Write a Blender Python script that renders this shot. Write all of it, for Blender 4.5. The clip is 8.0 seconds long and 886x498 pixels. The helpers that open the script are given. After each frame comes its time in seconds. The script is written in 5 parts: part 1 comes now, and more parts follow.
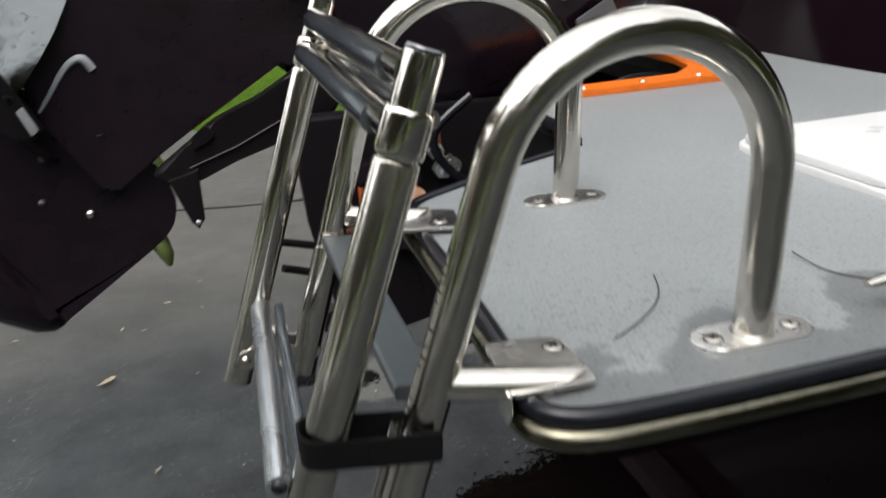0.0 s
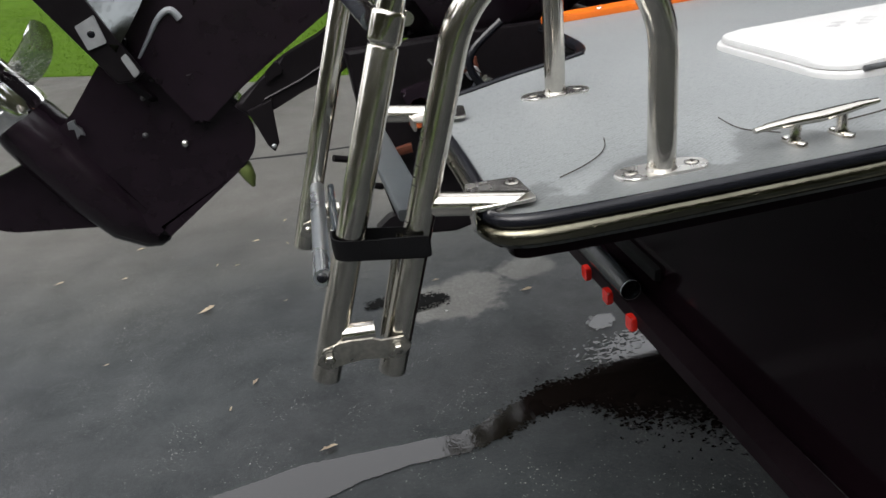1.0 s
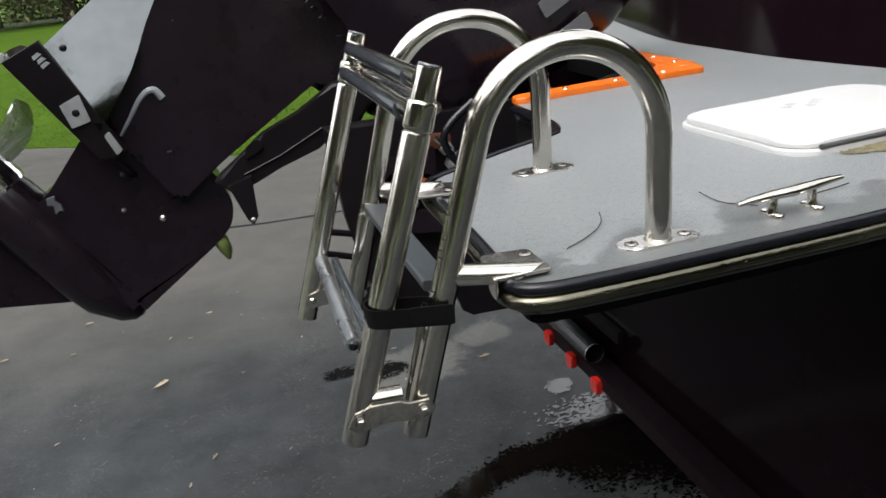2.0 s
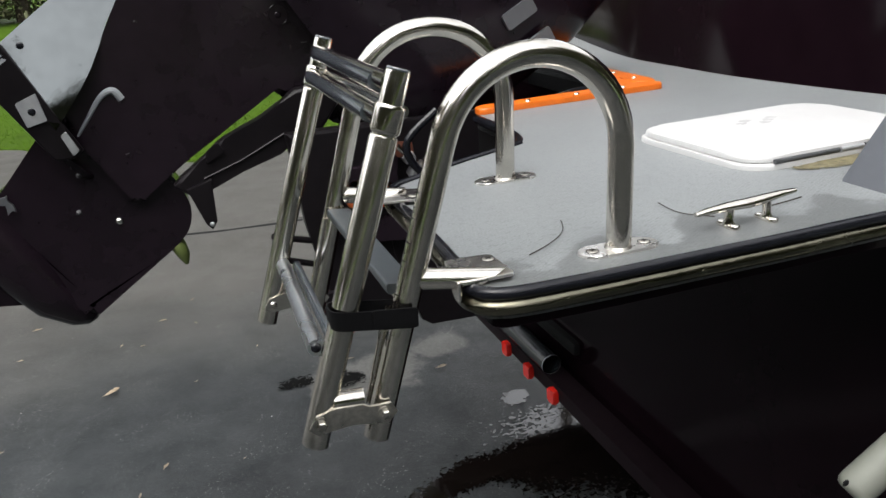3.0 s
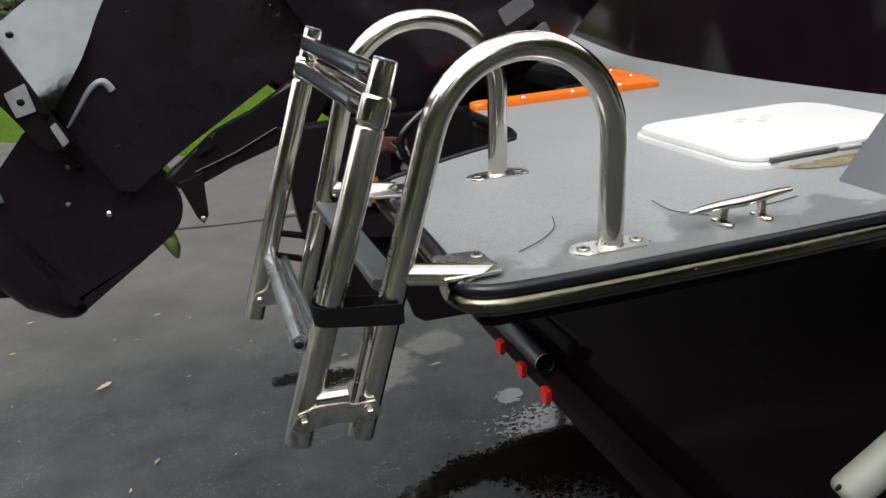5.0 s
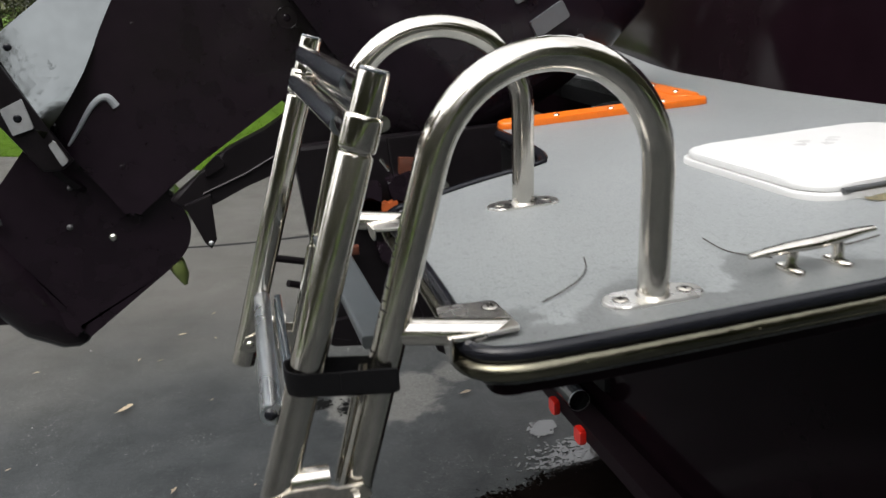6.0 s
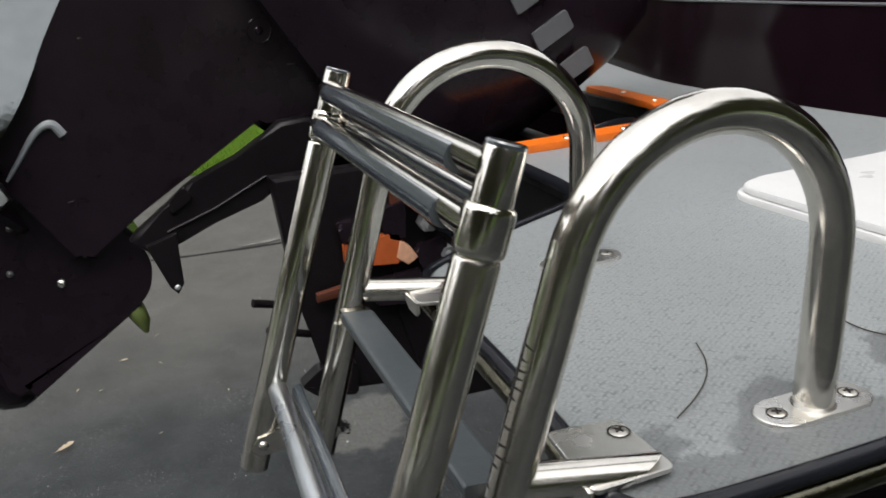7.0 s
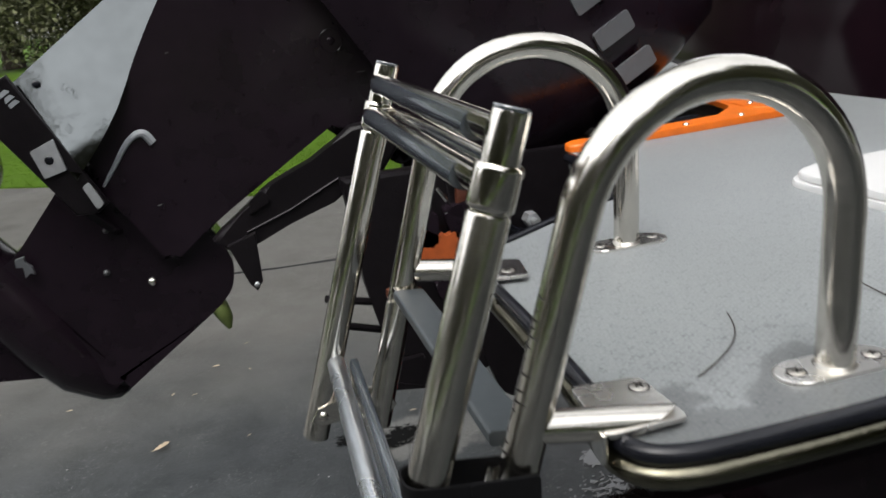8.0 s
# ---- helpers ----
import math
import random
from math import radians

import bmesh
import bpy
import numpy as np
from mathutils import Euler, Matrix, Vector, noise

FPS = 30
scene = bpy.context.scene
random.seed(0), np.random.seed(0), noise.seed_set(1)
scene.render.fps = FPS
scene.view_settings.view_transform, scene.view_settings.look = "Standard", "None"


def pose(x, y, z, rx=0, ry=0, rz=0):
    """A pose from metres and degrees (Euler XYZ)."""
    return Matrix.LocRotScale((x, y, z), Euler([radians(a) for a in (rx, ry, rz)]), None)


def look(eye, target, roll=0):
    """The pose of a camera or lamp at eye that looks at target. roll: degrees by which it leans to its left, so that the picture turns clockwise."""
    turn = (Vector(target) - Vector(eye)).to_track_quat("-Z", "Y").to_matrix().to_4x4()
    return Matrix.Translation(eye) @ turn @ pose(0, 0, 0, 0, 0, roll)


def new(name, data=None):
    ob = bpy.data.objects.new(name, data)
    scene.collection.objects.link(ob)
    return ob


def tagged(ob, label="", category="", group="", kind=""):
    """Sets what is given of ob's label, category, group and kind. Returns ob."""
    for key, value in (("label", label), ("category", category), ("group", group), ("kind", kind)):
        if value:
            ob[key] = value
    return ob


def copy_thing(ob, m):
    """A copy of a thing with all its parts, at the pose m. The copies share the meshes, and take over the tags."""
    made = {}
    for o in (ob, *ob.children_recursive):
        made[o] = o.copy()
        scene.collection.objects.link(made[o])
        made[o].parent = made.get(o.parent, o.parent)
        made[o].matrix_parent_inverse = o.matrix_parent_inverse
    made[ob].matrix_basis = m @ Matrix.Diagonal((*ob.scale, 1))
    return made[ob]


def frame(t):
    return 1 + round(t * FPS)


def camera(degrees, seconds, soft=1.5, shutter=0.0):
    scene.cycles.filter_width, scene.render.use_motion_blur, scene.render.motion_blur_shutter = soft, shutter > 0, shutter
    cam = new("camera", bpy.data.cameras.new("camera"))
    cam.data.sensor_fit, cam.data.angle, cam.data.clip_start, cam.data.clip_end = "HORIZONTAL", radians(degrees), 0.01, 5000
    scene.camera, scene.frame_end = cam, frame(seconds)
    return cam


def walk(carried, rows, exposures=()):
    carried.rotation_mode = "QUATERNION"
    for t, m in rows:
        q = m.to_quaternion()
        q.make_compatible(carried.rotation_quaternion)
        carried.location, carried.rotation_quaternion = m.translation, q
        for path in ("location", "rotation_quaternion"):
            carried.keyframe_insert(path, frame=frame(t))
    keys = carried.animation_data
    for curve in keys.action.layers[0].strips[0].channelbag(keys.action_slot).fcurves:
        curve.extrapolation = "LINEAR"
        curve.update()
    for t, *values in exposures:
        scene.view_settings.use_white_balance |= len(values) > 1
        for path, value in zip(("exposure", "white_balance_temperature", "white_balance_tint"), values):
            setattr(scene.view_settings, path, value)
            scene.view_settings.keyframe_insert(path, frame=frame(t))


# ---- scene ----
cam = camera(56.79, 8.0, shutter=0.4)
EXPOSURE = 1.98
ZD = 1.306  # height of the deck over the driveway
PATH = [
    (0, (-0.3205, -0.4044, 1.5609), (0.1849, 1.3903, 0.8373), -2.62),
    (0.5, (-0.3095, -0.5504, 1.5468), (0.0390, 1.2513, 0.7518), -4.57),
    (1, (-0.3069, -0.6425, 1.5665), (-0.0192, 1.1564, 0.7412), -7.33),
    (1.5, (-0.3689, -0.6719, 1.5942), (0.0055, 1.1406, 0.8361), -7.39),
    (2, (-0.3884, -0.6751, 1.5975), (0.0731, 1.1451, 0.9090), -6.31),
    (3.5, (-0.3998, -0.6816, 1.5868), (0.1808, 1.1122, 0.9198), -3.89),
    (4, (-0.3928, -0.6771, 1.5828), (0.1815, 1.1180, 0.9136), -3.83),
    (5.5, (-0.3690, -0.6543, 1.5851), (0.1900, 1.1441, 0.9119), -3.11),
    (6, (-0.3190, -0.5502, 1.5634), (0.1677, 1.2805, 0.9325), -3.76),
    (6.5, (-0.3369, -0.4266, 1.5806), (0.3103, 1.3389, 0.8994), -2.95),
    (7, (-0.3728, -0.3559, 1.5877), (0.2658, 1.4243, 0.9373), -3.71),
    (7.5, (-0.3908, -0.3555, 1.5868), (0.1823, 1.4710, 1.0077), -4.07),
    (8, (-0.3554, -0.4148, 1.5686), (0.0888, 1.4415, 0.9715), -6.16),
]
walk(cam, [(t, look(eye, target, roll)) for t, eye, target, roll in PATH],
     exposures=[(t, EXPOSURE + stops, kelvin, 10) for t, stops, kelvin in (
         (0, -0.05, 6550), (1, 0.0, 6500), (3.5, 0.0, 6500), (4, 0.0, 6600), (5.5, 0.0, 6550), (6.5, -0.08, 6650), (7, -0.22, 6550), (7.5, -0.22, 6430), (8, -0.14, 6500))])

# ---- world and light: dull evening sky over a driveway ----
world = bpy.data.worlds.new("world")
scene.world = world
world.use_nodes = True
wn, wl = world.node_tree.nodes, world.node_tree.links
sky = wn.new("ShaderNodeTexSky")
sky.sky_type = "NISHITA"
sky.sun_disc = False
sky.sun_elevation, sky.sun_rotation = radians(65), radians(225)
sky.air_density, sky.dust_density, sky.ozone_density = 1.0, 2.0, 1.0
grey = wn.new("ShaderNodeHueSaturation")
grey.inputs["Saturation"].default_value = 0.10
wl.new(sky.outputs[0], grey.inputs["Color"])
wl.new(grey.outputs[0], wn["Background"].inputs["Color"])
wn["Background"].inputs["Strength"].default_value = 0.15

sun_data = bpy.data.lights.new("sun", "SUN")
sun_data.energy, sun_data.angle, sun_data.color = 0.5, radians(50), (1.0, 0.97, 0.92)
sun = new("sun", sun_data)
sun.matrix_world = look((-3, -3, 9), (0, 0, 0))


# ---- materials ----
def material(name, color, rough=0.5, metal=0.0, vary=0.15, scale=40.0, bump=0.0, bump_scale=200.0, coat=0.0,
             rough_vary=0.1, spread=0.0, transmission=0.0, spec=0.5):
    """A surface with grain at two scales: colour and gloss drift, fine relief."""
    m = bpy.data.materials.new(name)
    m.use_nodes = True
    n, l = m.node_tree.nodes, m.node_tree.links
    p = n["Principled BSDF"]
    p.inputs["Metallic"].default_value = metal
    p.inputs["Coat Weight"].default_value = coat
    p.inputs["Specular IOR Level"].default_value = spec
    p.inputs["Coat Roughness"].default_value = 0.06
    p.inputs["Transmission Weight"].default_value = transmission
    co = n.new("ShaderNodeTexCoord")
    a = n.new("ShaderNodeTexNoise")
    a.inputs["Scale"].default_value, a.inputs["Detail"].default_value = scale * 0.12, 4
    b = n.new("ShaderNodeTexNoise")
    b.inputs["Scale"].default_value, b.inputs["Detail"].default_value = scale, 6
    l.new(co.outputs["Object"], a.inputs["Vector"])
    l.new(co.outputs["Object"], b.inputs["Vector"])
    s = n.new("ShaderNodeMath")
    s.operation = "ADD"
    l.new(a.outputs["Fac"], s.inputs[0])
    l.new(b.outputs["Fac"], s.inputs[1])
    if spread:
        info = n.new("ShaderNodeObjectInfo")
        t = n.new("ShaderNodeMath")
        t.operation, t.inputs[1].default_value = "MULTIPLY_ADD", spread
        l.new(info.outputs["Random"], t.inputs[0])
        l.new(s.outputs[0], t.inputs[2])
        s = t
    r = n.new("ShaderNodeMapRange")
    r.inputs["From Min"].default_value, r.inputs["From Max"].default_value = 0.6, 1.4 + spread
    r.inputs["To Min"].default_value, r.inputs["To Max"].default_value = 1 - vary, 1 + vary
    l.new(s.outputs[0], r.inputs["Value"])
    mix = n.new("ShaderNodeVectorMath")
    mix.operation = "SCALE"
    mix.inputs[0].default_value = color
    l.new(r.outputs[0], mix.inputs["Scale"])
    l.new(mix.outputs[0], p.inputs["Base Color"])
    g = n.new("ShaderNodeMapRange")
    g.inputs["From Min"].default_value, g.inputs["From Max"].default_value = 0.3, 0.7
    g.inputs["To Min"].default_value, g.inputs["To Max"].default_value = rough * (1 - rough_vary), min(1.0, rough * (1 + rough_vary))
    l.new(a.outputs["Fac"], g.inputs["Value"])
    l.new(g.outputs[0], p.inputs["Roughness"])
    if bump:
        f = n.new("ShaderNodeTexNoise")
        f.inputs["Scale"].default_value, f.inputs["Detail"].default_value = bump_scale, 4
        l.new(co.outputs["Object"], f.inputs["Vector"])
        h = n.new("ShaderNodeBump")
        h.inputs["Strength"].default_value, h.inputs["Distance"].default_value = bump, 0.002
        l.new(f.outputs["Fac"], h.inputs["Height"])
        l.new(h.outputs[0], p.inputs["Normal"])
    return m


STEEL = material("polished_steel", (0.62, 0.59, 0.535), 0.15, 1.0, 0.18, 60, 0.03, 300, rough_vary=0.5)
CHROME = material("polished_propeller_steel", (0.90, 0.90, 0.89), 0.05, 1.0, 0.05, 60, 0.25, 25, rough_vary=0.4)
# rail steel darkened towards olive for the ground it mirrors
RAIL = material("darkened_rail_steel", (0.14, 0.132, 0.098), 0.24, 1.0, 0.3, 40, 0.4, 60, rough_vary=0.5)
STEEL_PLATE = material("steel_plate", (0.82, 0.80, 0.76), 0.29, 1.0, 0.1, 90, 0.02, 300, rough_vary=0.3)
STEEL_DULL = material("dull_weld_steel", (0.46, 0.44, 0.40), 0.34, 1.0, 0.35, 200, 0.2, 600, rough_vary=0.5)
STEEL_DARK = material("dark_steel_marks", (0.022, 0.020, 0.018), 0.7, 0.0, 0.4, 200, spec=0.2)
TREAD = material("grey_tread", (0.040, 0.048, 0.055), 0.16, 0.0, 0.2, 120, 0.02, 400, spec=1.0, coat=1.0)
TREAD_MATT = material("matt_grey_tread", (0.036, 0.043, 0.047), 0.42, 0.0, 0.2, 120, 0.1, 700)
RUBBER = material("black_rubber", (0.006, 0.0065, 0.009), 0.24, 0.0, 0.25, 60, 0.06, 500, spec=0.3)
STRAP = material("black_webbing", (0.0035, 0.0035, 0.004), 0.9, 0.0, 0.3, 200, 0.4, 1400, spec=0.1)
GELCOAT = material("black_gelcoat", (0.0060, 0.0028, 0.0043), 0.12, 0.0, 0.3, 20, 0.02, 60, spec=0.05)
DARK = material("dark_lining", (0.004, 0.004, 0.0045), 0.6, 0.0, 0.3, 30, 0.2, 200, spec=0.15)
ENGINE = material("engine_black_paint", (0.0104, 0.0065, 0.0098), 0.19, 0.0, 0.35, 25, 0.03, 80, spec=0.28)
# grey mirror metal stands in for glossy black paint reflecting the sky
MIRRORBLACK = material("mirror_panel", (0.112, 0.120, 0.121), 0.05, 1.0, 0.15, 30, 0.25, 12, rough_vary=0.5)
ENGINE_MATT = material("engine_black_casting", (0.0068, 0.0056, 0.0066), 0.35, 0.0, 0.3, 60, 0.2, 300, spec=0.14)
ORANGE = material("orange_paint", (0.66, 0.14, 0.010), 0.34, 0.0, 0.14, 50, 0.10, 300, coat=0.15)
ORANGE_DULL = material("dull_orange_paint", (0.30, 0.062, 0.012), 0.5, 0.0, 0.35, 60, 0.2, 200)
PALE_ORANGE = material("pale_orange_paint", (0.50, 0.27, 0.17), 0.6, 0.0, 0.3, 80)
# the orange paint again, with the shade under the deck darkened into its colour
SHADED_ORANGE = material("shaded_orange_paint", (0.065, 0.017, 0.007), 0.5, 0.0, 0.45, 60, 0.3, 200)
DARKPIPE = material("dark_grey_pipe", (0.012, 0.015, 0.017), 0.22, 0.0, 0.3, 40, 0.1, 200)
PALE_STREAK = material("pale_road_streak", (0.085, 0.083, 0.075), 0.9, 0.0, 0.5, 90)
PALE = material("pale_grey_marks", (0.26, 0.275, 0.29), 0.3, 0.0, 0.1, 60)
PALE_SCUFF = material("scratched_paint", (0.075, 0.075, 0.078), 0.6, 0.0, 0.5, 300)
HINGE = material("dark_hinge_metal", (0.085, 0.088, 0.092), 0.45, 0.6, 0.3, 200, 0.4, 500)
WHITE = material("white_plastic", (0.48, 0.48, 0.476), 0.38, 0.0, 0.05, 30, 0.05, 300)
GREYVINYL = material("grey_vinyl", (0.060, 0.065, 0.075), 0.5, 0.0, 0.08, 60, 0.25, 900)
SILVER = material("silver_decal", (0.115, 0.12, 0.128), 0.35, 0.3, 0.1, 60)
RED = material("red_lens", (0.75, 0.020, 0.012), 0.12, 0.0, 0.1, 60, coat=0.8)
OLIVE = material("olive_green", (0.10, 0.13, 0.035), 0.5, 0.0, 0.2, 60)
GALV_DULL = material("dull_galvanised_steel", (0.10, 0.10, 0.105), 0.55, 0.5, 0.4, 90, 0.1, 200)
GALV = material("galvanised_steel", (0.42, 0.43, 0.44), 0.5, 0.7, 0.2, 60, 0.1, 200)
PVC = material("pale_plastic_pipe", (0.15, 0.155, 0.132), 0.5, 0.0, 0.15, 30, 0.05, 200)
TRAILER = material("trailer_black_paint", (0.0100, 0.0066, 0.0082), 0.5, 0.0, 0.3, 40, 0.1, 200, spec=0.04)
CARPET = material("bunk_carpet", (0.012, 0.0125, 0.013), 0.95, 0.0, 0.4, 200, 0.5, 500, spec=0.1)
RUNG_METAL = material("brushed_aluminium", (0.70, 0.735, 0.77), 0.30, 1.0, 0.12, 30, 0.03, 300, rough_vary=0.3)
CRUST = material("dry_moss_dirt", (0.105, 0.092, 0.050), 0.95, 0.0, 0.9, 140, 0.8, 500)
DEBRIS = material("dead_twig", (0.030, 0.024, 0.020), 0.9, 0.0, 0.4, 300)
LEAF = material("dry_leaf", (0.42, 0.35, 0.255), 0.8, 0.0, 0.4, 200, 0.3, 500, spread=0.8)
CHIP = material("pale_stone_chip", (0.36, 0.36, 0.34), 0.8, 0.0, 0.4, 300)
RUBBED = material("rubbed_white_plastic", (0.40, 0.40, 0.40), 0.5, 0.0, 0.3, 60)
BARK = material("bark", (0.06, 0.045, 0.032), 0.9, 0.0, 0.4, 12, 0.8, 20)
FOLIAGE = material("foliage", (0.066, 0.070, 0.026), 0.65, 0.0, 0.55, 3, spread=0.8)
GRASS = material("grass_blades", (0.044, 0.088, 0.005), 0.9, 0.0, 0.3, 5, spec=0.05)
LAWN = material("lawn_soil", (0.036, 0.070, 0.005), 0.95, 0.0, 0.3, 4, 0.6, 60, spec=0.05)


def node_chain(m):
    return m.node_tree.nodes, m.node_tree.links, m.node_tree.nodes["Principled BSDF"]


# deck covering: pale grey woven vinyl with short darker dashes and soft soiling
DECKING = bpy.data.materials.new("woven_vinyl_decking")
DECKING.use_nodes = True
n, l, p = node_chain(DECKING)
co = n.new("ShaderNodeTexCoord")
mp = n.new("ShaderNodeMapping")
mp.inputs["Rotation"].default_value = (0, 0, radians(-20))
mp.inputs["Scale"].default_value = (88, 52, 60)
l.new(co.outputs["Object"], mp.inputs["Vector"])
wn_ = n.new("ShaderNodeTexNoise")
wn_.inputs["Scale"].default_value, wn_.inputs["Detail"].default_value = 160, 2
l.new(co.outputs["Object"], wn_.inputs["Vector"])
wv = n.new("ShaderNodeVectorMath")
wv.operation = "MULTIPLY_ADD"
wv.inputs[1].default_value = (0.20, 0.20, 0.0)
l.new(wn_.outputs["Color"], wv.inputs[0])
l.new(mp.outputs[0], wv.inputs[2])
br = n.new("ShaderNodeTexBrick")
br.inputs["Scale"].default_value, br.inputs["Mortar Size"].default_value = 1.0, 0.06
br.inputs["Color1"].default_value, br.inputs["Color2"].default_value = (0.176, 0.189, 0.191, 1), (0.158, 0.170, 0.172, 1)
br.inputs["Mortar"].default_value = (0.068, 0.075, 0.078, 1)
l.new(wv.outputs[0], br.inputs["Vector"])
dash = n.new("ShaderNodeTexNoise")
dash.inputs["Scale"].default_value, dash.inputs["Detail"].default_value = 130, 3
l.new(co.outputs["Object"], dash.inputs["Vector"])
show = n.new("ShaderNodeMapRange")
show.inputs["From Min"].default_value, show.inputs["From Max"].default_value = 0.42, 0.72
l.new(dash.outputs["Fac"], show.inputs["Value"])
weave = n.new("ShaderNodeMix")
weave.data_type = "RGBA"
l.new(show.outputs[0], weave.inputs["Factor"])
weave.inputs[6].default_value = (0.164, 0.176, 0.178, 1)
l.new(br.outputs["Color"], weave.inputs[7])
dr = n.new("ShaderNodeMapRange")
dr.inputs["From Min"].default_value, dr.inputs["From Max"].default_value = 0.30, 0.46
dr.inputs["To Min"].default_value, dr.inputs["To Max"].default_value = 0.80, 1.03
l.new(dash.outputs["Fac"], dr.inputs["Value"])
so = n.new("ShaderNodeTexNoise")
so.inputs["Scale"].default_value, so.inputs["Detail"].default_value = 4.5, 8
l.new(co.outputs["Object"], so.inputs["Vector"])
sr = n.new("ShaderNodeMapRange")
sr.inputs["From Min"].default_value, sr.inputs["From Max"].default_value = 0.3, 0.7
sr.inputs["To Min"].default_value, sr.inputs["To Max"].default_value = 0.86, 1.08
l.new(so.outputs["Fac"], sr.inputs["Value"])
fi = n.new("ShaderNodeTexNoise")
fi.inputs["Scale"].default_value, fi.inputs["Detail"].default_value = 420, 4
l.new(co.outputs["Object"], fi.inputs["Vector"])
fr = n.new("ShaderNodeMapRange")
fr.inputs["To Min"].default_value, fr.inputs["To Max"].default_value = 0.66, 1.34
l.new(fi.outputs["Fac"], fr.inputs["Value"])
mu = n.new("ShaderNodeMath")
mu.operation = "MULTIPLY"
l.new(sr.outputs[0], mu.inputs[0])
l.new(fr.outputs[0], mu.inputs[1])
mu2 = n.new("ShaderNodeMath")
mu2.operation = "MULTIPLY"
l.new(mu.outputs[0], mu2.inputs[0])
l.new(dr.outputs[0], mu2.inputs[1])
vs = n.new("ShaderNodeVectorMath")
vs.operation = "SCALE"
l.new(weave.outputs[2], vs.inputs[0])
l.new(mu2.outputs[0], vs.inputs["Scale"])
p.inputs["Sheen Weight"].default_value, p.inputs["Sheen Roughness"].default_value = 0.30, 0.45
l.new(vs.outputs[0], p.inputs["Base Color"])
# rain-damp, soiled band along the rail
xy = n.new("ShaderNodeSeparateXYZ")
l.new(co.outputs["Object"], xy.inputs[0])
dn = n.new("ShaderNodeTexNoise")
dn.inputs["Scale"].default_value, dn.inputs["Detail"].default_value = 9, 7
l.new(co.outputs["Object"], dn.inputs["Vector"])
da = n.new("ShaderNodeMath")
da.operation, da.inputs[1].default_value = "MULTIPLY_ADD", -0.30
l.new(dn.outputs["Fac"], da.inputs[0])
near = xy.outputs["Y"]
for spot, reach in (((-0.328, -0.918, 1.0), 0.062), ((-0.285, -0.925, 1.0), 0.055), ((-0.165, -0.905, 1.0), 0.05), ((-0.03, -0.90, 1.0), 0.045)):
    di = n.new("ShaderNodeVectorMath")
    di.operation, di.inputs[1].default_value = "DISTANCE", spot
    l.new(co.outputs["Object"], di.inputs[0])
    re = n.new("ShaderNodeMath")
    re.operation, re.inputs[1].default_value = "SUBTRACT", reach + 0.905
    l.new(di.outputs["Value"], re.inputs[0])
    lo = n.new("ShaderNodeMath")
    lo.operation = "MINIMUM"
    l.new(near, lo.inputs[0])
    l.new(re.outputs[0], lo.inputs[1])
    near = lo.outputs[0]
l.new(near, da.inputs[2])
dm_ = n.new("ShaderNodeMapRange")
dm_.interpolation_type = "SMOOTHSTEP"
dm_.inputs["From Min"].default_value, dm_.inputs["From Max"].default_value = -1.060, -1.050
dm_.inputs["To Min"].default_value, dm_.inputs["To Max"].default_value = 0.55, 1.0
l.new(da.outputs[0], dm_.inputs["Value"])
v3 = n.new("ShaderNodeVectorMath")
v3.operation = "SCALE"
l.new(vs.outputs[0], v3.inputs[0])
l.new(dm_.outputs[0], v3.inputs["Scale"])
l.new(v3.outputs[0], p.inputs["Base Color"])
rg = n.new("ShaderNodeMapRange")
rg.inputs["From Min"].default_value, rg.inputs["From Max"].default_value = 0.55, 1.0
rg.inputs["To Min"].default_value, rg.inputs["To Max"].default_value = 0.40, 0.48
l.new(dm_.outputs[0], rg.inputs["Value"])
l.new(rg.outputs[0], p.inputs["Roughness"])
bm_ = n.new("ShaderNodeBump")
bm_.inputs["Strength"].default_value, bm_.inputs["Distance"].default_value = 0.22, 0.001
ad = n.new("ShaderNodeMath")
ad.operation = "ADD"
l.new(br.outputs["Fac"], ad.inputs[0])
l.new(fi.outputs["Fac"], ad.inputs[1])
l.new(ad.outputs[0], bm_.inputs["Height"])
l.new(bm_.outputs[0], p.inputs["Normal"])
# driveway: dark tarmac with fine pale aggregate, worn lighter in broad patches
ASPHALT = bpy.data.materials.new("driveway_tarmac")
ASPHALT.use_nodes = True
n, l, p = node_chain(ASPHALT)
co = n.new("ShaderNodeTexCoord")
vo = n.new("ShaderNodeTexVoronoi")
vo.inputs["Scale"].default_value = 300
l.new(co.outputs["Object"], vo.inputs["Vector"])
big = n.new("ShaderNodeTexNoise")
big.inputs["Scale"].default_value, big.inputs["Detail"].default_value = 1.3, 8
l.new(co.outputs["Object"], big.inputs["Vector"])
mid = n.new("ShaderNodeTexNoise")
mid.inputs["Scale"].default_value, mid.inputs["Detail"].default_value, mid.inputs["Roughness"].default_value = 80, 10, 0.78
l.new(co.outputs["Object"], mid.inputs["Vector"])
cr = n.new("ShaderNodeValToRGB")
cr.color_ramp.elements[0].position, cr.color_ramp.elements[0].color = 0.30, (0.0040, 0.0052, 0.0062, 1)
cr.color_ramp.elements[1].position, cr.color_ramp.elements[1].color = 0.72, (0.0150, 0.0183, 0.0192, 1)
l.new(big.outputs["Fac"], cr.inputs["Fac"])
st = n.new("ShaderNodeMapRange")
st.inputs["From Min"].default_value, st.inputs["From Max"].default_value = 0.25, 0.75
st.inputs["To Min"].default_value, st.inputs["To Max"].default_value = 0.30, 1.9
l.new(mid.outputs["Fac"], st.inputs["Value"])
v2 = n.new("ShaderNodeVectorMath")
v2.operation = "SCALE"
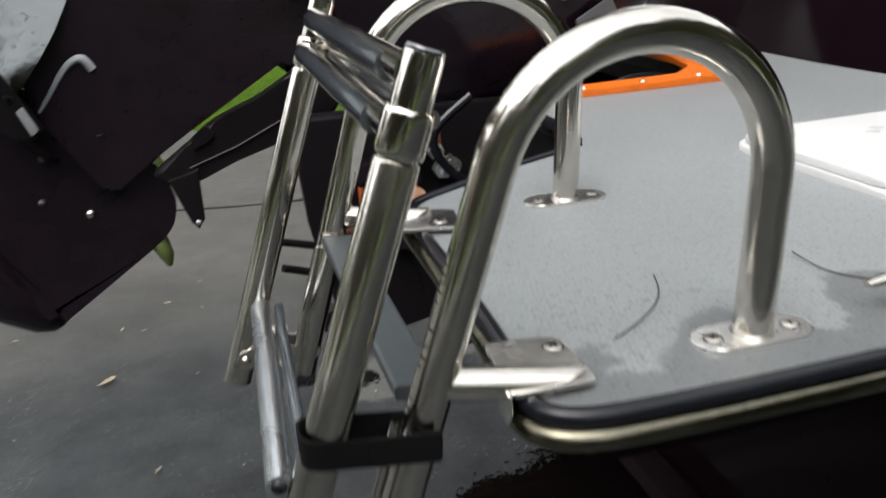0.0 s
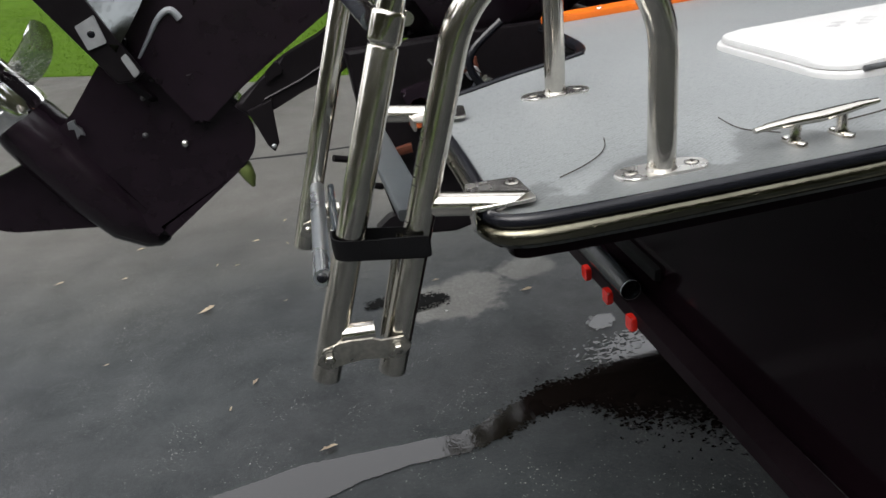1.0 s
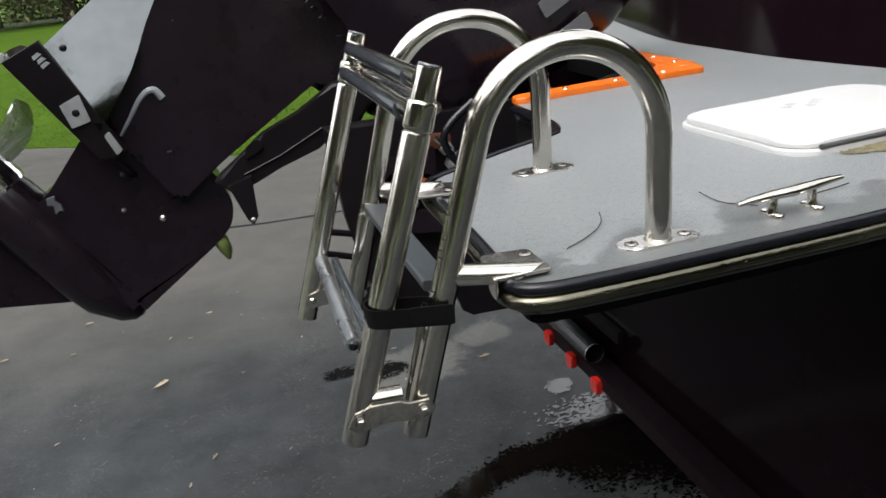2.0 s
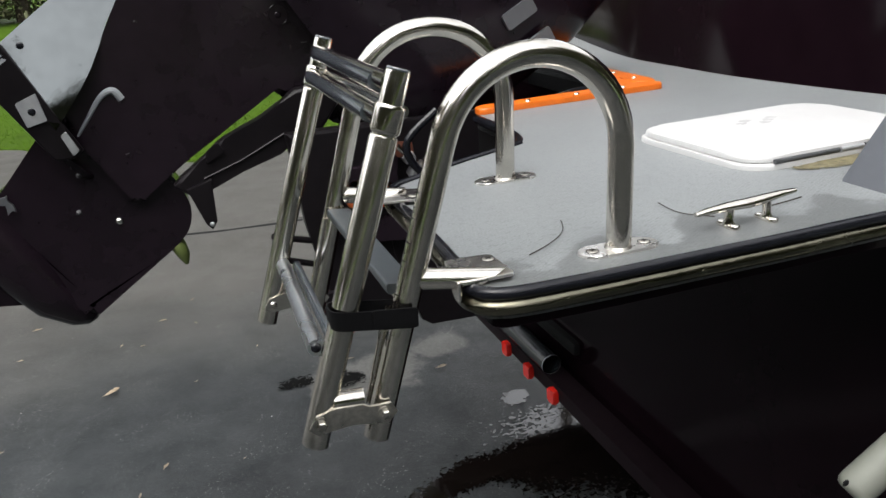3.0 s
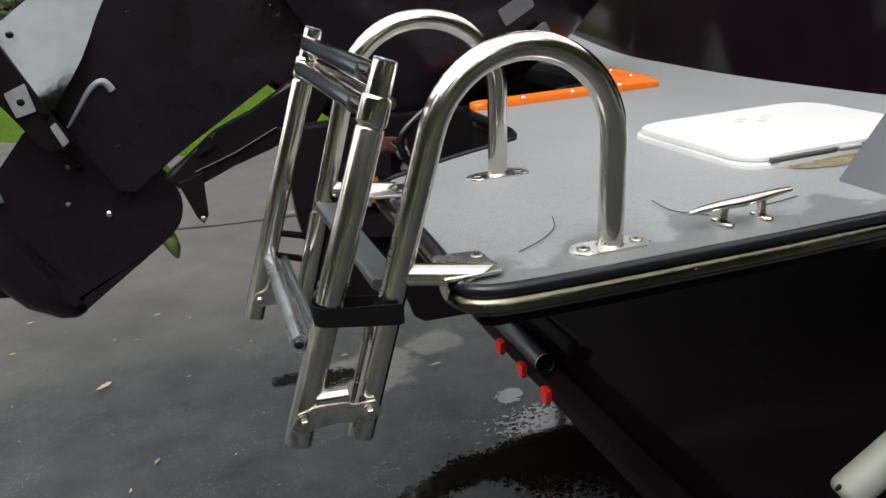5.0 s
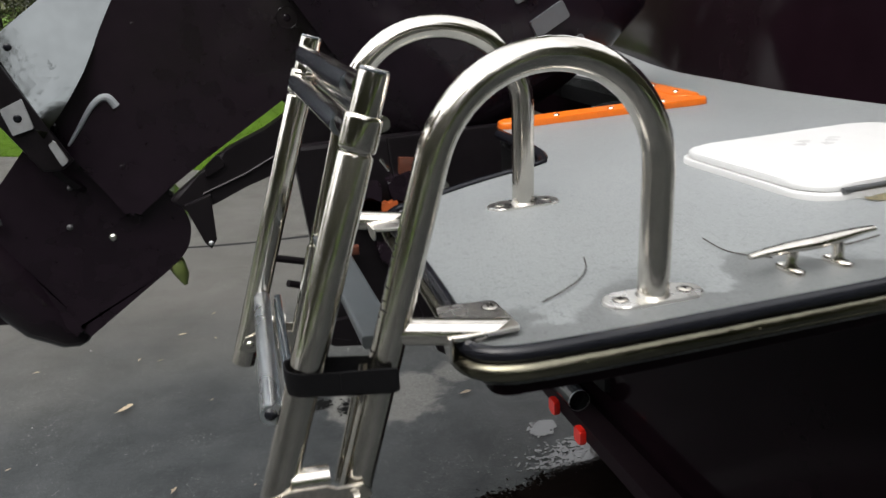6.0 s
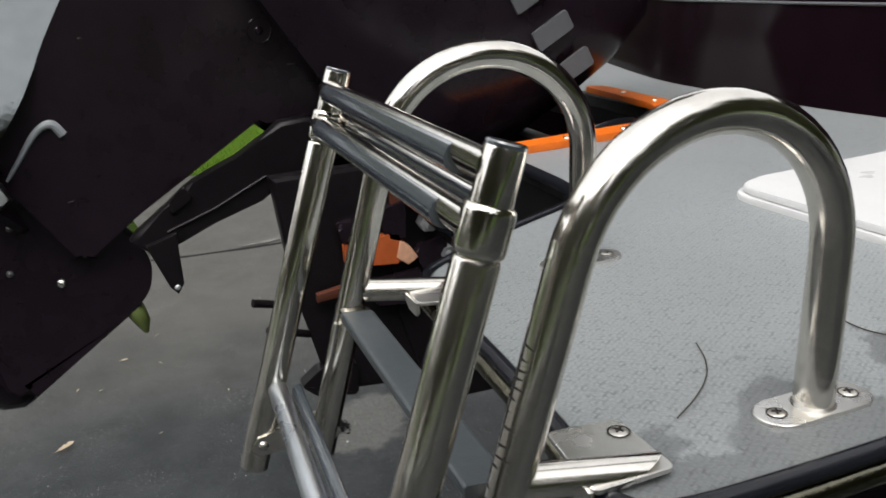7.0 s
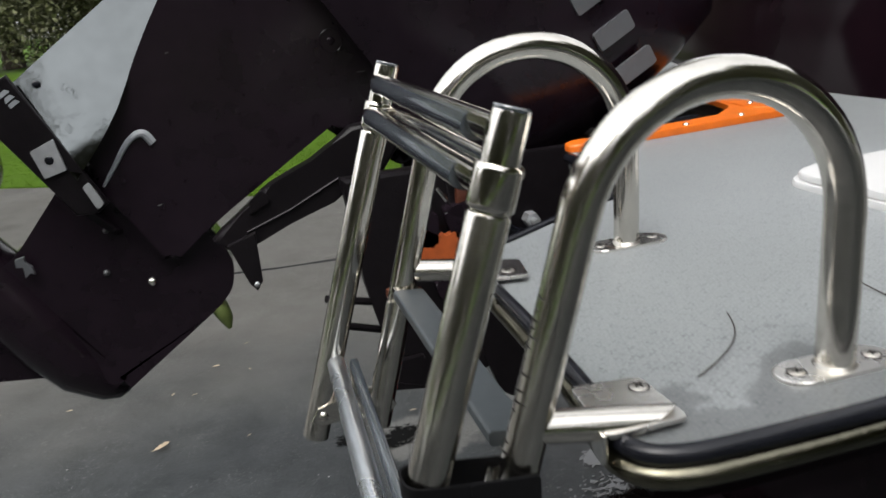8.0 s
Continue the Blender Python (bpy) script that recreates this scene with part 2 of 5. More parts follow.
# the tarmac turns paler and browner towards the far side
dxy = n.new("ShaderNodeSeparateXYZ")
l.new(co.outputs["Object"], dxy.inputs[0])
dd = n.new("ShaderNodeMath")
dd.operation, dd.inputs[1].default_value = "MULTIPLY_ADD", 1.6
l.new(big.outputs["Fac"], dd.inputs[0])
l.new(dxy.outputs["Y"], dd.inputs[2])
dry = n.new("ShaderNodeMapRange")
dry.interpolation_type = "SMOOTHSTEP"
dry.inputs["From Min"].default_value, dry.inputs["From Max"].default_value = 3.0, 4.8
l.new(dd.outputs[0], dry.inputs["Value"])
dmix = n.new("ShaderNodeMix")
dmix.data_type = "RGBA"
l.new(dry.outputs[0], dmix.inputs["Factor"])
l.new(cr.outputs["Color"], dmix.inputs[6])
dmix.inputs[7].default_value = (0.047, 0.045, 0.040, 1)
# one damp patch with a soft, frayed rim, its sky sheen painted pale
edge_n = n.new("ShaderNodeTexNoise")
edge_n.inputs["Scale"].default_value, edge_n.inputs["Detail"].default_value, edge_n.inputs["Roughness"].default_value = 6, 8, 0.62
l.new(co.outputs["Object"], edge_n.inputs["Vector"])
patch = None
for spot, reach in (((0.10, 2.27, 0), 0.155), ((0.22, 2.28, 0), 0.160), ((0.34, 2.37, 0), 0.105), ((0.47, 2.42, 0), 0.095), ((0.58, 2.44, 0), 0.070)):
    di = n.new("ShaderNodeVectorMath")
    di.operation, di.inputs[1].default_value = "DISTANCE", spot
    l.new(co.outputs["Object"], di.inputs[0])
    re = n.new("ShaderNodeMath")
    re.operation, re.inputs[1].default_value = "SUBTRACT", reach
    l.new(di.outputs["Value"], re.inputs[0])
    if patch is None:
        patch = re.outputs[0]
    else:
        lo = n.new("ShaderNodeMath")
        lo.operation = "MINIMUM"
        l.new(patch, lo.inputs[0])
        l.new(re.outputs[0], lo.inputs[1])
        patch = lo.outputs[0]
fray = n.new("ShaderNodeMath")
fray.operation, fray.inputs[1].default_value = "MULTIPLY_ADD", 0.28
l.new(edge_n.outputs["Fac"], fray.inputs[0])
l.new(patch, fray.inputs[2])
sheen_patch = n.new("ShaderNodeMapRange")
sheen_patch.interpolation_type = "SMOOTHSTEP"
sheen_patch.inputs["From Min"].default_value, sheen_patch.inputs["From Max"].default_value = 0.120, 0.165
sheen_patch.inputs["To Min"].default_value, sheen_patch.inputs["To Max"].default_value = 0.92, 0.0
l.new(fray.outputs[0], sheen_patch.inputs["Value"])
smix = n.new("ShaderNodeMix")
smix.data_type = "RGBA"
l.new(sheen_patch.outputs[0], smix.inputs["Factor"])
l.new(dmix.outputs[2], smix.inputs[6])
smix.inputs[7].default_value = (0.072, 0.071, 0.066, 1)
l.new(smix.outputs[2], v2.inputs[0])
l.new(st.outputs[0], v2.inputs["Scale"])
sp = n.new("ShaderNodeMapRange")
sp.inputs["From Min"].default_value, sp.inputs["From Max"].default_value = 0.980, 1.000
vr = n.new("ShaderNodeSeparateColor")
l.new(vo.outputs["Color"], vr.inputs["Color"])
cl = n.new("ShaderNodeTexNoise")
cl.inputs["Scale"].default_value, cl.inputs["Detail"].default_value = 5, 3
l.new(co.outputs["Object"], cl.inputs["Vector"])
ca = n.new("ShaderNodeMath")
ca.operation, ca.inputs[1].default_value = "MULTIPLY_ADD", 0.09
cs = n.new("ShaderNodeMath")
cs.operation, cs.inputs[1].default_value = "SUBTRACT", 0.55
l.new(cl.outputs["Fac"], cs.inputs[0])
l.new(cs.outputs[0], ca.inputs[0])
l.new(vr.outputs["Red"], ca.inputs[2])
l.new(ca.outputs[0], sp.inputs["Value"])
mx = n.new("ShaderNodeMix")
mx.data_type = "RGBA"
l.new(sp.outputs[0], mx.inputs["Factor"])
l.new(v2.outputs[0], mx.inputs[6])
mx.inputs[7].default_value = (0.20, 0.20, 0.185, 1)
l.new(mx.outputs[2], p.inputs["Base Color"])
ro = n.new("ShaderNodeMapRange")
ro.inputs["From Min"].default_value, ro.inputs["From Max"].default_value = 0.35, 0.65
ro.inputs["To Min"].default_value, ro.inputs["To Max"].default_value = 0.30, 0.52
l.new(big.outputs["Fac"], ro.inputs["Value"])
l.new(ro.outputs[0], p.inputs["Roughness"])
pa = n.new("ShaderNodeTexNoise")
pa.inputs["Scale"].default_value, pa.inputs["Detail"].default_value = 4, 10
pa.inputs["Roughness"].default_value = 0.68
l.new(co.outputs["Object"], pa.inputs["Vector"])
pr = n.new("ShaderNodeMapRange")
pr.inputs["From Min"].default_value, pr.inputs["From Max"].default_value = 0.32, 0.68
pr.inputs["To Min"].default_value, pr.inputs["To Max"].default_value = 0.20, 0.48
l.new(pa.outputs["Fac"], pr.inputs["Value"])
l.new(pr.outputs[0], p.inputs["Specular IOR Level"])
bp = n.new("ShaderNodeBump")
bp.inputs["Strength"].default_value, bp.inputs["Distance"].default_value = 0.60, 0.003
l.new(mid.outputs["Fac"], bp.inputs["Height"])
l.new(bp.outputs[0], p.inputs["Normal"])

# standing water over tarmac, smooth, with the stones breaking through at the rim
WATER = material("standing_water", (0.0042, 0.0031, 0.0027), 0.03, 0.0, 0.3, 30, 0.08, 70, coat=0.25, spec=0.6)
# small puddles, painted black for the dark things they mirror
BLACK_PUDDLE = material("black_wet_tarmac", (0.003, 0.003, 0.003), 0.6, 0.0, 0.3, 60, 0.3, 200, spec=0.03)
TAR = material("tar_seam", (0.004, 0.004, 0.0042), 0.7, 0.0, 0.3, 60, 0.4, 200, spec=0.2)


# ---- building helpers ----
def thing(name, at, label, category, group="", kind=""):
    ob = new(name)
    ob.empty_display_size = 0.05
    ob.location = at
    return tagged(ob, label, category, group, kind)


def base_of(ob):
    at = Vector((0, 0, 0))
    while ob is not None:
        at += Vector(ob.location)
        ob = ob.parent
    return at


def part(name, bm, mat, parent=None, label="", smooth=True, angle=35):
    """Links a bmesh, in world metres, as one mesh object under a thing or a part."""
    bmesh.ops.recalc_face_normals(bm, faces=bm.faces)
    if parent is not None:
        off = base_of(parent)
        for v in bm.verts:
            v.co -= off
    if smooth:
        for f in bm.faces:
            f.smooth = True
        for e in bm.edges:
            if len(e.link_faces) == 2 and (e.calc_face_angle(0) > radians(angle) or max(len(f.verts) for f in e.link_faces) > 4):
                e.smooth = False
    me = bpy.data.meshes.new(name)
    bm.to_mesh(me)
    bm.free()
    me.materials.append(mat)
    ob = new(name, me)
    ob.parent = parent
    if label:
        ob["label"] = label
    return ob


def B(x, y, z=0.0):
    """A place over the deck's level."""
    return Vector((x, y, ZD + z))


def tube(pts, radius, segs=20, bm=None, caps=True, flat=1.0):
    """A round bar along pts; radius may be one number or one for each point."""
    bm = bm or bmesh.new()
    pts = [Vector(q) for q in pts]
    radii = radius if isinstance(radius, (list, tuple)) else [radius] * len(pts)
    t = (pts[1] - pts[0]).normalized()
    side = t.cross(Vector((0, 0, 1)))
    if side.length < 0.05:
        side = t.cross(Vector((0, 1, 0)))
    side.normalize()
    rings = []
    for i, q in enumerate(pts):
        if i == 0:
            t = pts[1] - pts[0]
        elif i == len(pts) - 1:
            t = pts[i] - pts[i - 1]
        else:
            t = (pts[i + 1] - q).normalized() + (q - pts[i - 1]).normalized()
        t.normalize()
        side = (side - t * side.dot(t)).normalized()
        up = side.cross(t)
        rings.append([bm.verts.new(q + radii[i] * (side * math.cos(a) + up * flat * math.sin(a)))
                      for a in (2 * math.pi * k / segs for k in range(segs))])
    for a, b in zip(rings, rings[1:]):
        for k in range(segs):
            bm.faces.new((a[k], a[(k + 1) % segs], b[(k + 1) % segs], b[k]))
    if caps:
        bm.faces.new(rings[0][::-1])
        bm.faces.new(rings[-1])
    return bm


def slab(outline, z0, z1, bevel=0.0, segs=2, bm=None):
    """An upright plate: outline in x, y, from z0 to z1, its edges rounded."""
    bm = bm or bmesh.new()
    low = [bm.verts.new((x, y, z0)) for x, y in outline]
    top = [bm.verts.new((x, y, z1)) for x, y in outline]
    n = len(outline)
    faces = [bm.faces.new(low[::-1]), bm.faces.new(top)]
    faces += [bm.faces.new((low[k], low[(k + 1) % n], top[(k + 1) % n], top[k])) for k in range(n)]
    if bevel:
        edges = [e for e in faces[1].edges]
        bmesh.ops.bevel(bm, geom=edges, offset=bevel, segments=segs, profile=0.5, affect="EDGES")
    return bm


def prism(outline, to_world, c0, c1, bevel=0.0, segs=2, bm=None):
    """A plate whose outline lies in any plane: to_world(a, b, c) places it, c is its thickness."""
    bm = bm or bmesh.new()
    lo = [bm.verts.new(to_world(a, b, c0)) for a, b in outline]
    hi = [bm.verts.new(to_world(a, b, c1)) for a, b in outline]
    n = len(outline)
    f0, f1 = bm.faces.new(lo[::-1]), bm.faces.new(hi)
    for k in range(n):
        bm.faces.new((lo[k], lo[(k + 1) % n], hi[(k + 1) % n], hi[k]))
    if bevel:
        bmesh.ops.bevel(bm, geom=list(f0.edges) + list(f1.edges), offset=bevel, segments=segs, profile=0.5, affect="EDGES")
    return bm


def rounded(points, radius, steps=5):
    """The outline with its corners rounded."""
    out = []
    n = len(points)
    for k in range(n):
        p, q, r = Vector(points[k - 1]), Vector(points[k]), Vector(points[(k + 1) % n])
        a, b = (p - q), (r - q)
        d = min(radius, a.length * 0.45, b.length * 0.45)
        a, b = q + a.normalized() * d, q + b.normalized() * d
        for i in range(steps + 1):
            s = i / steps
            out.append(tuple(a * (1 - s) ** 2 + q * 2 * s * (1 - s) + b * s * s))
    return out


def dome(at, radius, height, normal=(0, 0, 1), segs=16, rings=4, bm=None):
    """A low round head, as of a bolt or screw."""
    bm = bm or bmesh.new()
    turn = Vector(normal).to_track_quat("Z", "Y").to_matrix()
    loops = []
    for i in range(rings):
        a = i / rings * math.pi / 2
        loops.append([bm.verts.new(Vector(at) + turn @ Vector((radius * math.cos(a) * math.cos(b), radius * math.cos(a) * math.sin(b), height * math.sin(a))))
                      for b in (2 * math.pi * k / segs for k in range(segs))])
    tip = bm.verts.new(Vector(at) + turn @ Vector((0, 0, height)))
    for a, b in zip(loops, loops[1:]):
        for k in range(segs):
            bm.faces.new((a[k], a[(k + 1) % segs], b[(k + 1) % segs], b[k]))
    for k in range(segs):
        bm.faces.new((loops[-1][k], loops[-1][(k + 1) % segs], tip))
    bm.faces.new(loops[0][::-1])
    return bm


def block(center, size, rz=0.0, bevel=0.004, segs=2, bm=None, rx=0.0, ry=0.0):
    bm = bm or bmesh.new()
    m = pose(*center, rx, ry, rz) @ Matrix.Diagonal((*size, 1))
    made = bmesh.ops.create_cube(bm, size=1.0, matrix=m)
    if bevel:
        edges = list({e for v in made["verts"] for e in v.link_edges})
        bmesh.ops.bevel(bm, geom=edges, offset=bevel, segments=segs, profile=0.5, affect="EDGES")
    return bm


U = Vector((1, 0, 0))  # the boat's way ahead
V = Vector((-U.y, U.x, 0))                                      # across the boat, to port


# ---- the ground ----
gm = bmesh.new()
slab([(-400, -400), (400, -400), (400, 400), (-400, 400)], -0.30, -0.03, bm=gm)
tagged(part("ground", gm, LAWN, smooth=False), "green lawn soil under short grass", "ground", kind="structure")
edge = [(-30, 15), (-8, 12.0), (-4, 10.2), (-2.0, 8.8), (-0.9, 7.6), (-0.3, 6.98), (0.6, 6.95), (4, 7.2), (12, 8.2), (30, 9.0)]
dm = slab(edge[::-1] + [(-30, -11), (30, -11)], -0.05, 0.0)
tagged(part("driveway", dm, ASPHALT, smooth=False), "dark worn tarmac driveway with pale grit", "driveway", kind="structure")


# ---- the boat ----
boat = thing("boat", B(0.3, 0.9, -1.0), "black fibreglass motor boat with grey stern deck, parked on a trailer", "boat")
near_edge = [(-0.138, -0.046), (-0.110, -0.049), (-0.060, -0.050), (-0.010, -0.050), (0.080, -0.049), (0.170, -0.048), (0.300, -0.044)]
near_far = [(0.30 + 0.15 * k, -0.044 + 0.0015 * k) for k in range(1, 7)]
stern_corner = [(-0.156, -0.038), (-0.164, -0.020), (-0.162, 0.005), (-0.156, 0.03)]
stern = [(-0.152, 0.07), (-0.148, 0.16), (-0.146, 0.25), (-0.145, 0.31), (-0.138, 0.345), (-0.120, 0.368)]
cut = [(-0.071, 0.398), (-0.002, 0.440), (0.084, 0.482), (0.118, 0.502), (0.138, 0.540), (0.148, 0.60), (0.150, 0.76)]
well = [(0.152, 0.785), (0.54, 0.795), (0.555, 0.83), (0.565, 1.28), (0.56, 1.45), (0.15, 1.47), (0.148, 1.62), (0.11, 1.78), (-0.10, 1.90), (-0.15, 1.98), (-0.15, 2.30)]
far_side = [(-0.10, 2.36), (1.2, 2.34)]
outline = near_far[::-1] + near_edge[::-1] + stern_corner + stern + cut + well + far_side
part("deck", slab(outline, ZD - 0.028, ZD, 0.003), DECKING, boat, "pale grey woven vinyl deck, soiled and damp at the edge")

rim = [near_far[-1], near_far[2]] + near_edge[::-1] + stern_corner + stern + cut[:4]
rimv = [Vector((x, y, 0)) for x, y in rim]


def outward(pts, d, z):
    out = []
    for i, q in enumerate(pts):
        a, b = pts[max(0, i - 1)], pts[min(len(pts) - 1, i + 1)]
        t = (b - a).normalized()
        out.append(Vector((q.x + t.y * -d, q.y + t.x * d, ZD + z)))
    return out


def smooth_line(pts, n=4):
    """Catmull-Rom between the points."""
    out = []
    for i in range(len(pts) - 1):
        p0, p1, p2, p3 = pts[max(0, i - 1)], pts[i], pts[i + 1], pts[min(len(pts) - 1, i + 2)]
        for k in range(n):
            t = k / n
            out.append(0.5 * (2 * p1 + (p2 - p0) * t + (2 * p0 - 5 * p1 + 4 * p2 - p3) * t * t + (3 * p1 - p0 - 3 * p2 + p3) * t ** 3))
    out.append(pts[-1])
    return out


rim_line = smooth_line(rimv, 4)
part("rub_rail", tube(outward(rim_line, 0.0025, -0.0018), 0.0064, 16), RUBBER, boat, "black rubber rub rail along the deck's edge")
part("rail_insert", tube(outward(rim_line, 0.0056, -0.0142), 0.0076, 16), RAIL, boat, "polished steel insert strip under the rub rail")
rail_out = outward(rim_line, 0.0130, -0.0142)
for k in (7, 17, 26, 34):
    part("rail_screw", dome(rail_out[k], 0.0030, 0.0006, (0, -1, 0)), RAIL, boat, "small screw in the insert strip")

# hull side, leaning in towards the keel, with the overhanging wing at the stern
hm = bmesh.new()
rows = []
side_top = smooth_line([Vector((x, y, 0)) for x, y in [near_far[-1], near_far[2]] + near_edge[::-1]], 3)
for q in side_top:
    k = max(0.0, min(1.0, (q.x + 0.02) / 0.10))
    inn = V
    rows.append([Vector((q.x, q.y, ZD - 0.02)) + inn * 0.004,
                 Vector((q.x, q.y, ZD - 0.039)) + inn * 0.006])
grid = [[hm.verts.new(p) for p in r] for r in rows]
for a, b in zip(grid, grid[1:]):
    for k in range(len(a) - 1):
        hm.faces.new((a[k], a[k + 1], b[k + 1], b[k]))
part("hull_lip", hm, GELCOAT, boat)
wing = rounded([(-0.152, -0.042), (0.50, -0.040), (0.50, 0.50), (0.12, 0.50), (-0.06, 0.395), (-0.136, 0.340)], 0.02)
part("stern_wing", slab(wing, ZD - 0.039, ZD - 0.022), GELCOAT, boat, "black moulded wing under the stern deck")


def hull_section(s):
    """Sections of the hull at s metres ahead of the transom, from starboard to port."""
    half = [(1.19, -0.036), (1.165, -0.25), (1.12, -0.52), (1.04, -0.775), (0.56, -0.785), (0.32, -0.79)]
    o = Vector((0.485, 1.15, ZD)) + U * s
    return [o + V * -v + Vector((0, 0, z)) for v, z in half] + [o + Vector((0, 0, -0.80))] + [o + V * v + Vector((0, 0, z)) for v, z in half[::-1]]


hm = bmesh.new()
grid = [[hm.verts.new(p) for p in hull_section(s)] for s in (0, 0.6, 1.4, 2.6, 4.0)]
for a, b in zip(grid, grid[1:]):
    for k in range(len(a) - 1):
        hm.faces.new((a[k], a[k + 1], b[k + 1], b[k]))
hm.faces.new(grid[0])
hm.faces.new(grid[-1][::-1])
part("hull", hm, GELCOAT, boat, "glossy black hull", angle=8)

part("foredeck", slab([(1.02, -0.035), (4.48, -0.035), (4.48, 2.335), (1.02, 2.335)], ZD - 0.05, ZD - 0.004), GELCOAT, boat, "plain black deck ahead of the bulkhead")

# bulkhead behind the stern deck
bulk = [Vector((0.96, -0.03, 0)), Vector((0.86, 0.30, 0)), Vector((0.805, 0.50, 0)), Vector((0.765, 0.80, 0)), Vector((0.765, 1.05, 0)), Vector((0.78, 1.30, 0)), Vector((0.88, 1.70, 0)), Vector((1.05, 2.30, 0))]
bulk = smooth_line(bulk, 4)
bk = bmesh.new()
prof = [(0.0, -0.02), (0.015, 0.08), (0.03, 0.15), (0.045, 0.20), (0.06, 0.30), (0.08, 0.70), (0.45, 0.72), (0.45, -0.02)]
grid = [[bk.verts.new(Vector((q.x + a, q.y, ZD + z))) for a, z in prof] for q in bulk]
for a, b in zip(grid, grid[1:]):
    for k in range(len(a) - 1):
        bk.faces.new((a[k], a[k + 1], b[k + 1], b[k]))
bk.faces.new(grid[0])
bk.faces.new(grid[-1][::-1])
part("bulkhead", bk, GELCOAT, boat, "glossy black moulded bulkhead ahead of the stern deck", angle=50)
part("bulkhead_trim", tube([Vector((q.x + 0.037, q.y, ZD + 0.178)) for q in bulk], 0.003, 8), SILVER, boat, "thin pale trim line")
part("side_coaming", prism([(0.0, 0.0), (0.085, 0.105), (0.9, 0.32), (0.9, 0.0)], lambda a, b, c: B(0.348, 0.05, b) + U * a + V * c, -0.085, 0.03, 0.006),
     GREYVINYL, boat, "grey sloping side coaming")

# motor well: lining and orange edge trim
wl_out = [Vector((x, y, 0)) for x, y in cut[4:] + well[:6]]
wb = bmesh.new()
grid = [[wb.verts.new((q.x, q.y, ZD - 0.006)), wb.verts.new((q.x, q.y, ZD - 0.12)), wb.verts.new((q.x + 0.004, q.y, ZD - 0.20))] for q in wl_out]
for a, b in zip(grid, grid[1:]):
    for k in range(2):
        wb.faces.new((a[k], a[k + 1], b[k + 1], b[k]))
part("well_lining", wb, DARK, boat, "dark lining of the motor well")
part("well_edge", tube([Vector((q.x - 0.006, q.y + 0.004, ZD - 0.006)) for q in smooth_line([Vector((x, y, 0)) for x, y in cut[2:]], 3)], 0.009, 10), RUBBER, boat, "black rubber edging")

trim = thing("well_trim", B(0.4, 0.8, 0.0), "orange painted metal trim bolted round the motor well", "trim")


def bar(pts, name):
    return part(name, slab(rounded(pts, 0.026), ZD + 0.0005, ZD + 0.012, 0.004, 3), ORANGE, trim)


near_bar = bar([(0.150, 0.765), (0.570, 0.792), (0.577, 0.835), (0.522, 0.840), (0.150, 0.805)], "near_bar")
far_bar = bar([(0.534, 0.843), (0.586, 0.838), (0.600, 1.24), (0.563, 1.26)], "far_bar")
part("corner_plate", slab(rounded([(0.43, 0.815), (0.558, 0.806), (0.576, 0.840), (0.582, 0.99), (0.546, 1.0), (0.522, 0.90)], 0.02), ZD + 0.0004, ZD + 0.0108, 0.003), ORANGE, trim)
for at in ((0.26, 0.79), (0.37, 0.797), (0.48, 0.806), (0.563, 0.90), (0.570, 1.00), (0.577, 1.12)):
    part("bolt", dome(B(*at, 0.0116), 0.006, 0.003), STEEL_PLATE, trim, "pale bolt head")
part("inner_face", prism([(0.0, -0.13), (0.24, -0.10), (0.22, 0.0), (0.0, 0.0)], lambda a, b, c: B(0.27, 0.82, b) + U * a + V * c, 0.0, 0.008), ORANGE, trim)
lead = thing("engine_cable", B(0.4, 0.95, -0.05), "black control cable in the motor well", "cable")
part("sheath", tube(smooth_line([B(0.52, 0.98, -0.04), B(0.48, 0.94, -0.012), B(0.40, 0.92, -0.012), B(0.30, 0.90, -0.05), B(0.15, 0.9, -0.16)], 4), 0.009, 10), RUBBER, lead)

def screw_head(at, r, parent, turn=0.0):
    """A countersunk screw: low head, its shaded rim and crossed slots as dark pieces."""
    at = Vector(at)
    part("screw_rim", tube([at + Vector((0, 0, 0.0001)), at + Vector((0, 0, 0.0004))], r * 1.16, 20), STEEL_DARK, parent)
    head = part("screw", dome(at + Vector((0, 0, 0.0003)), r, 0.0012), STEEL_DULL, parent)
    cross = bmesh.new()
    for k in (0, 90):
        block((at.x, at.y, at.z + 0.0016), (r * 1.05, r * 0.24, 0.0008), turn + k, 0.0, bm=cross)
    part("screw_slot", cross, STEEL_DARK, parent, smooth=False)
    return head


# ---- boarding ladder with grab handles ----
ladder = thing("boarding_ladder", B(-0.25, 0.14, -0.16), "polished steel folding boarding ladder with arched grab handles", "ladder")
LEAN_RAIL = 0.295


def rail_x(z):
    return -0.2245 + LEAN_RAIL * z


def handle_line(foot_y, rail_y, shift, r, rise):
    pts = [(0.0, 0.0), (0.0015, 0.05), (0.003, rise - 0.002)]
    c = (0.003 - r, rise)
    end = 180 - math.degrees(math.atan(LEAN_RAIL))
    pts += [(c[0] + r * math.cos(radians(a)), c[1] + r * math.sin(radians(a))) for a in [end * k / 22 for k in range(1, 23)]]
    out = []
    for x, z in pts:
        out.append(B(x + shift * max(0.0, 1 + x / 0.18), foot_y + (rail_y - foot_y) * min(1.0, x / -0.185), z))
    return out


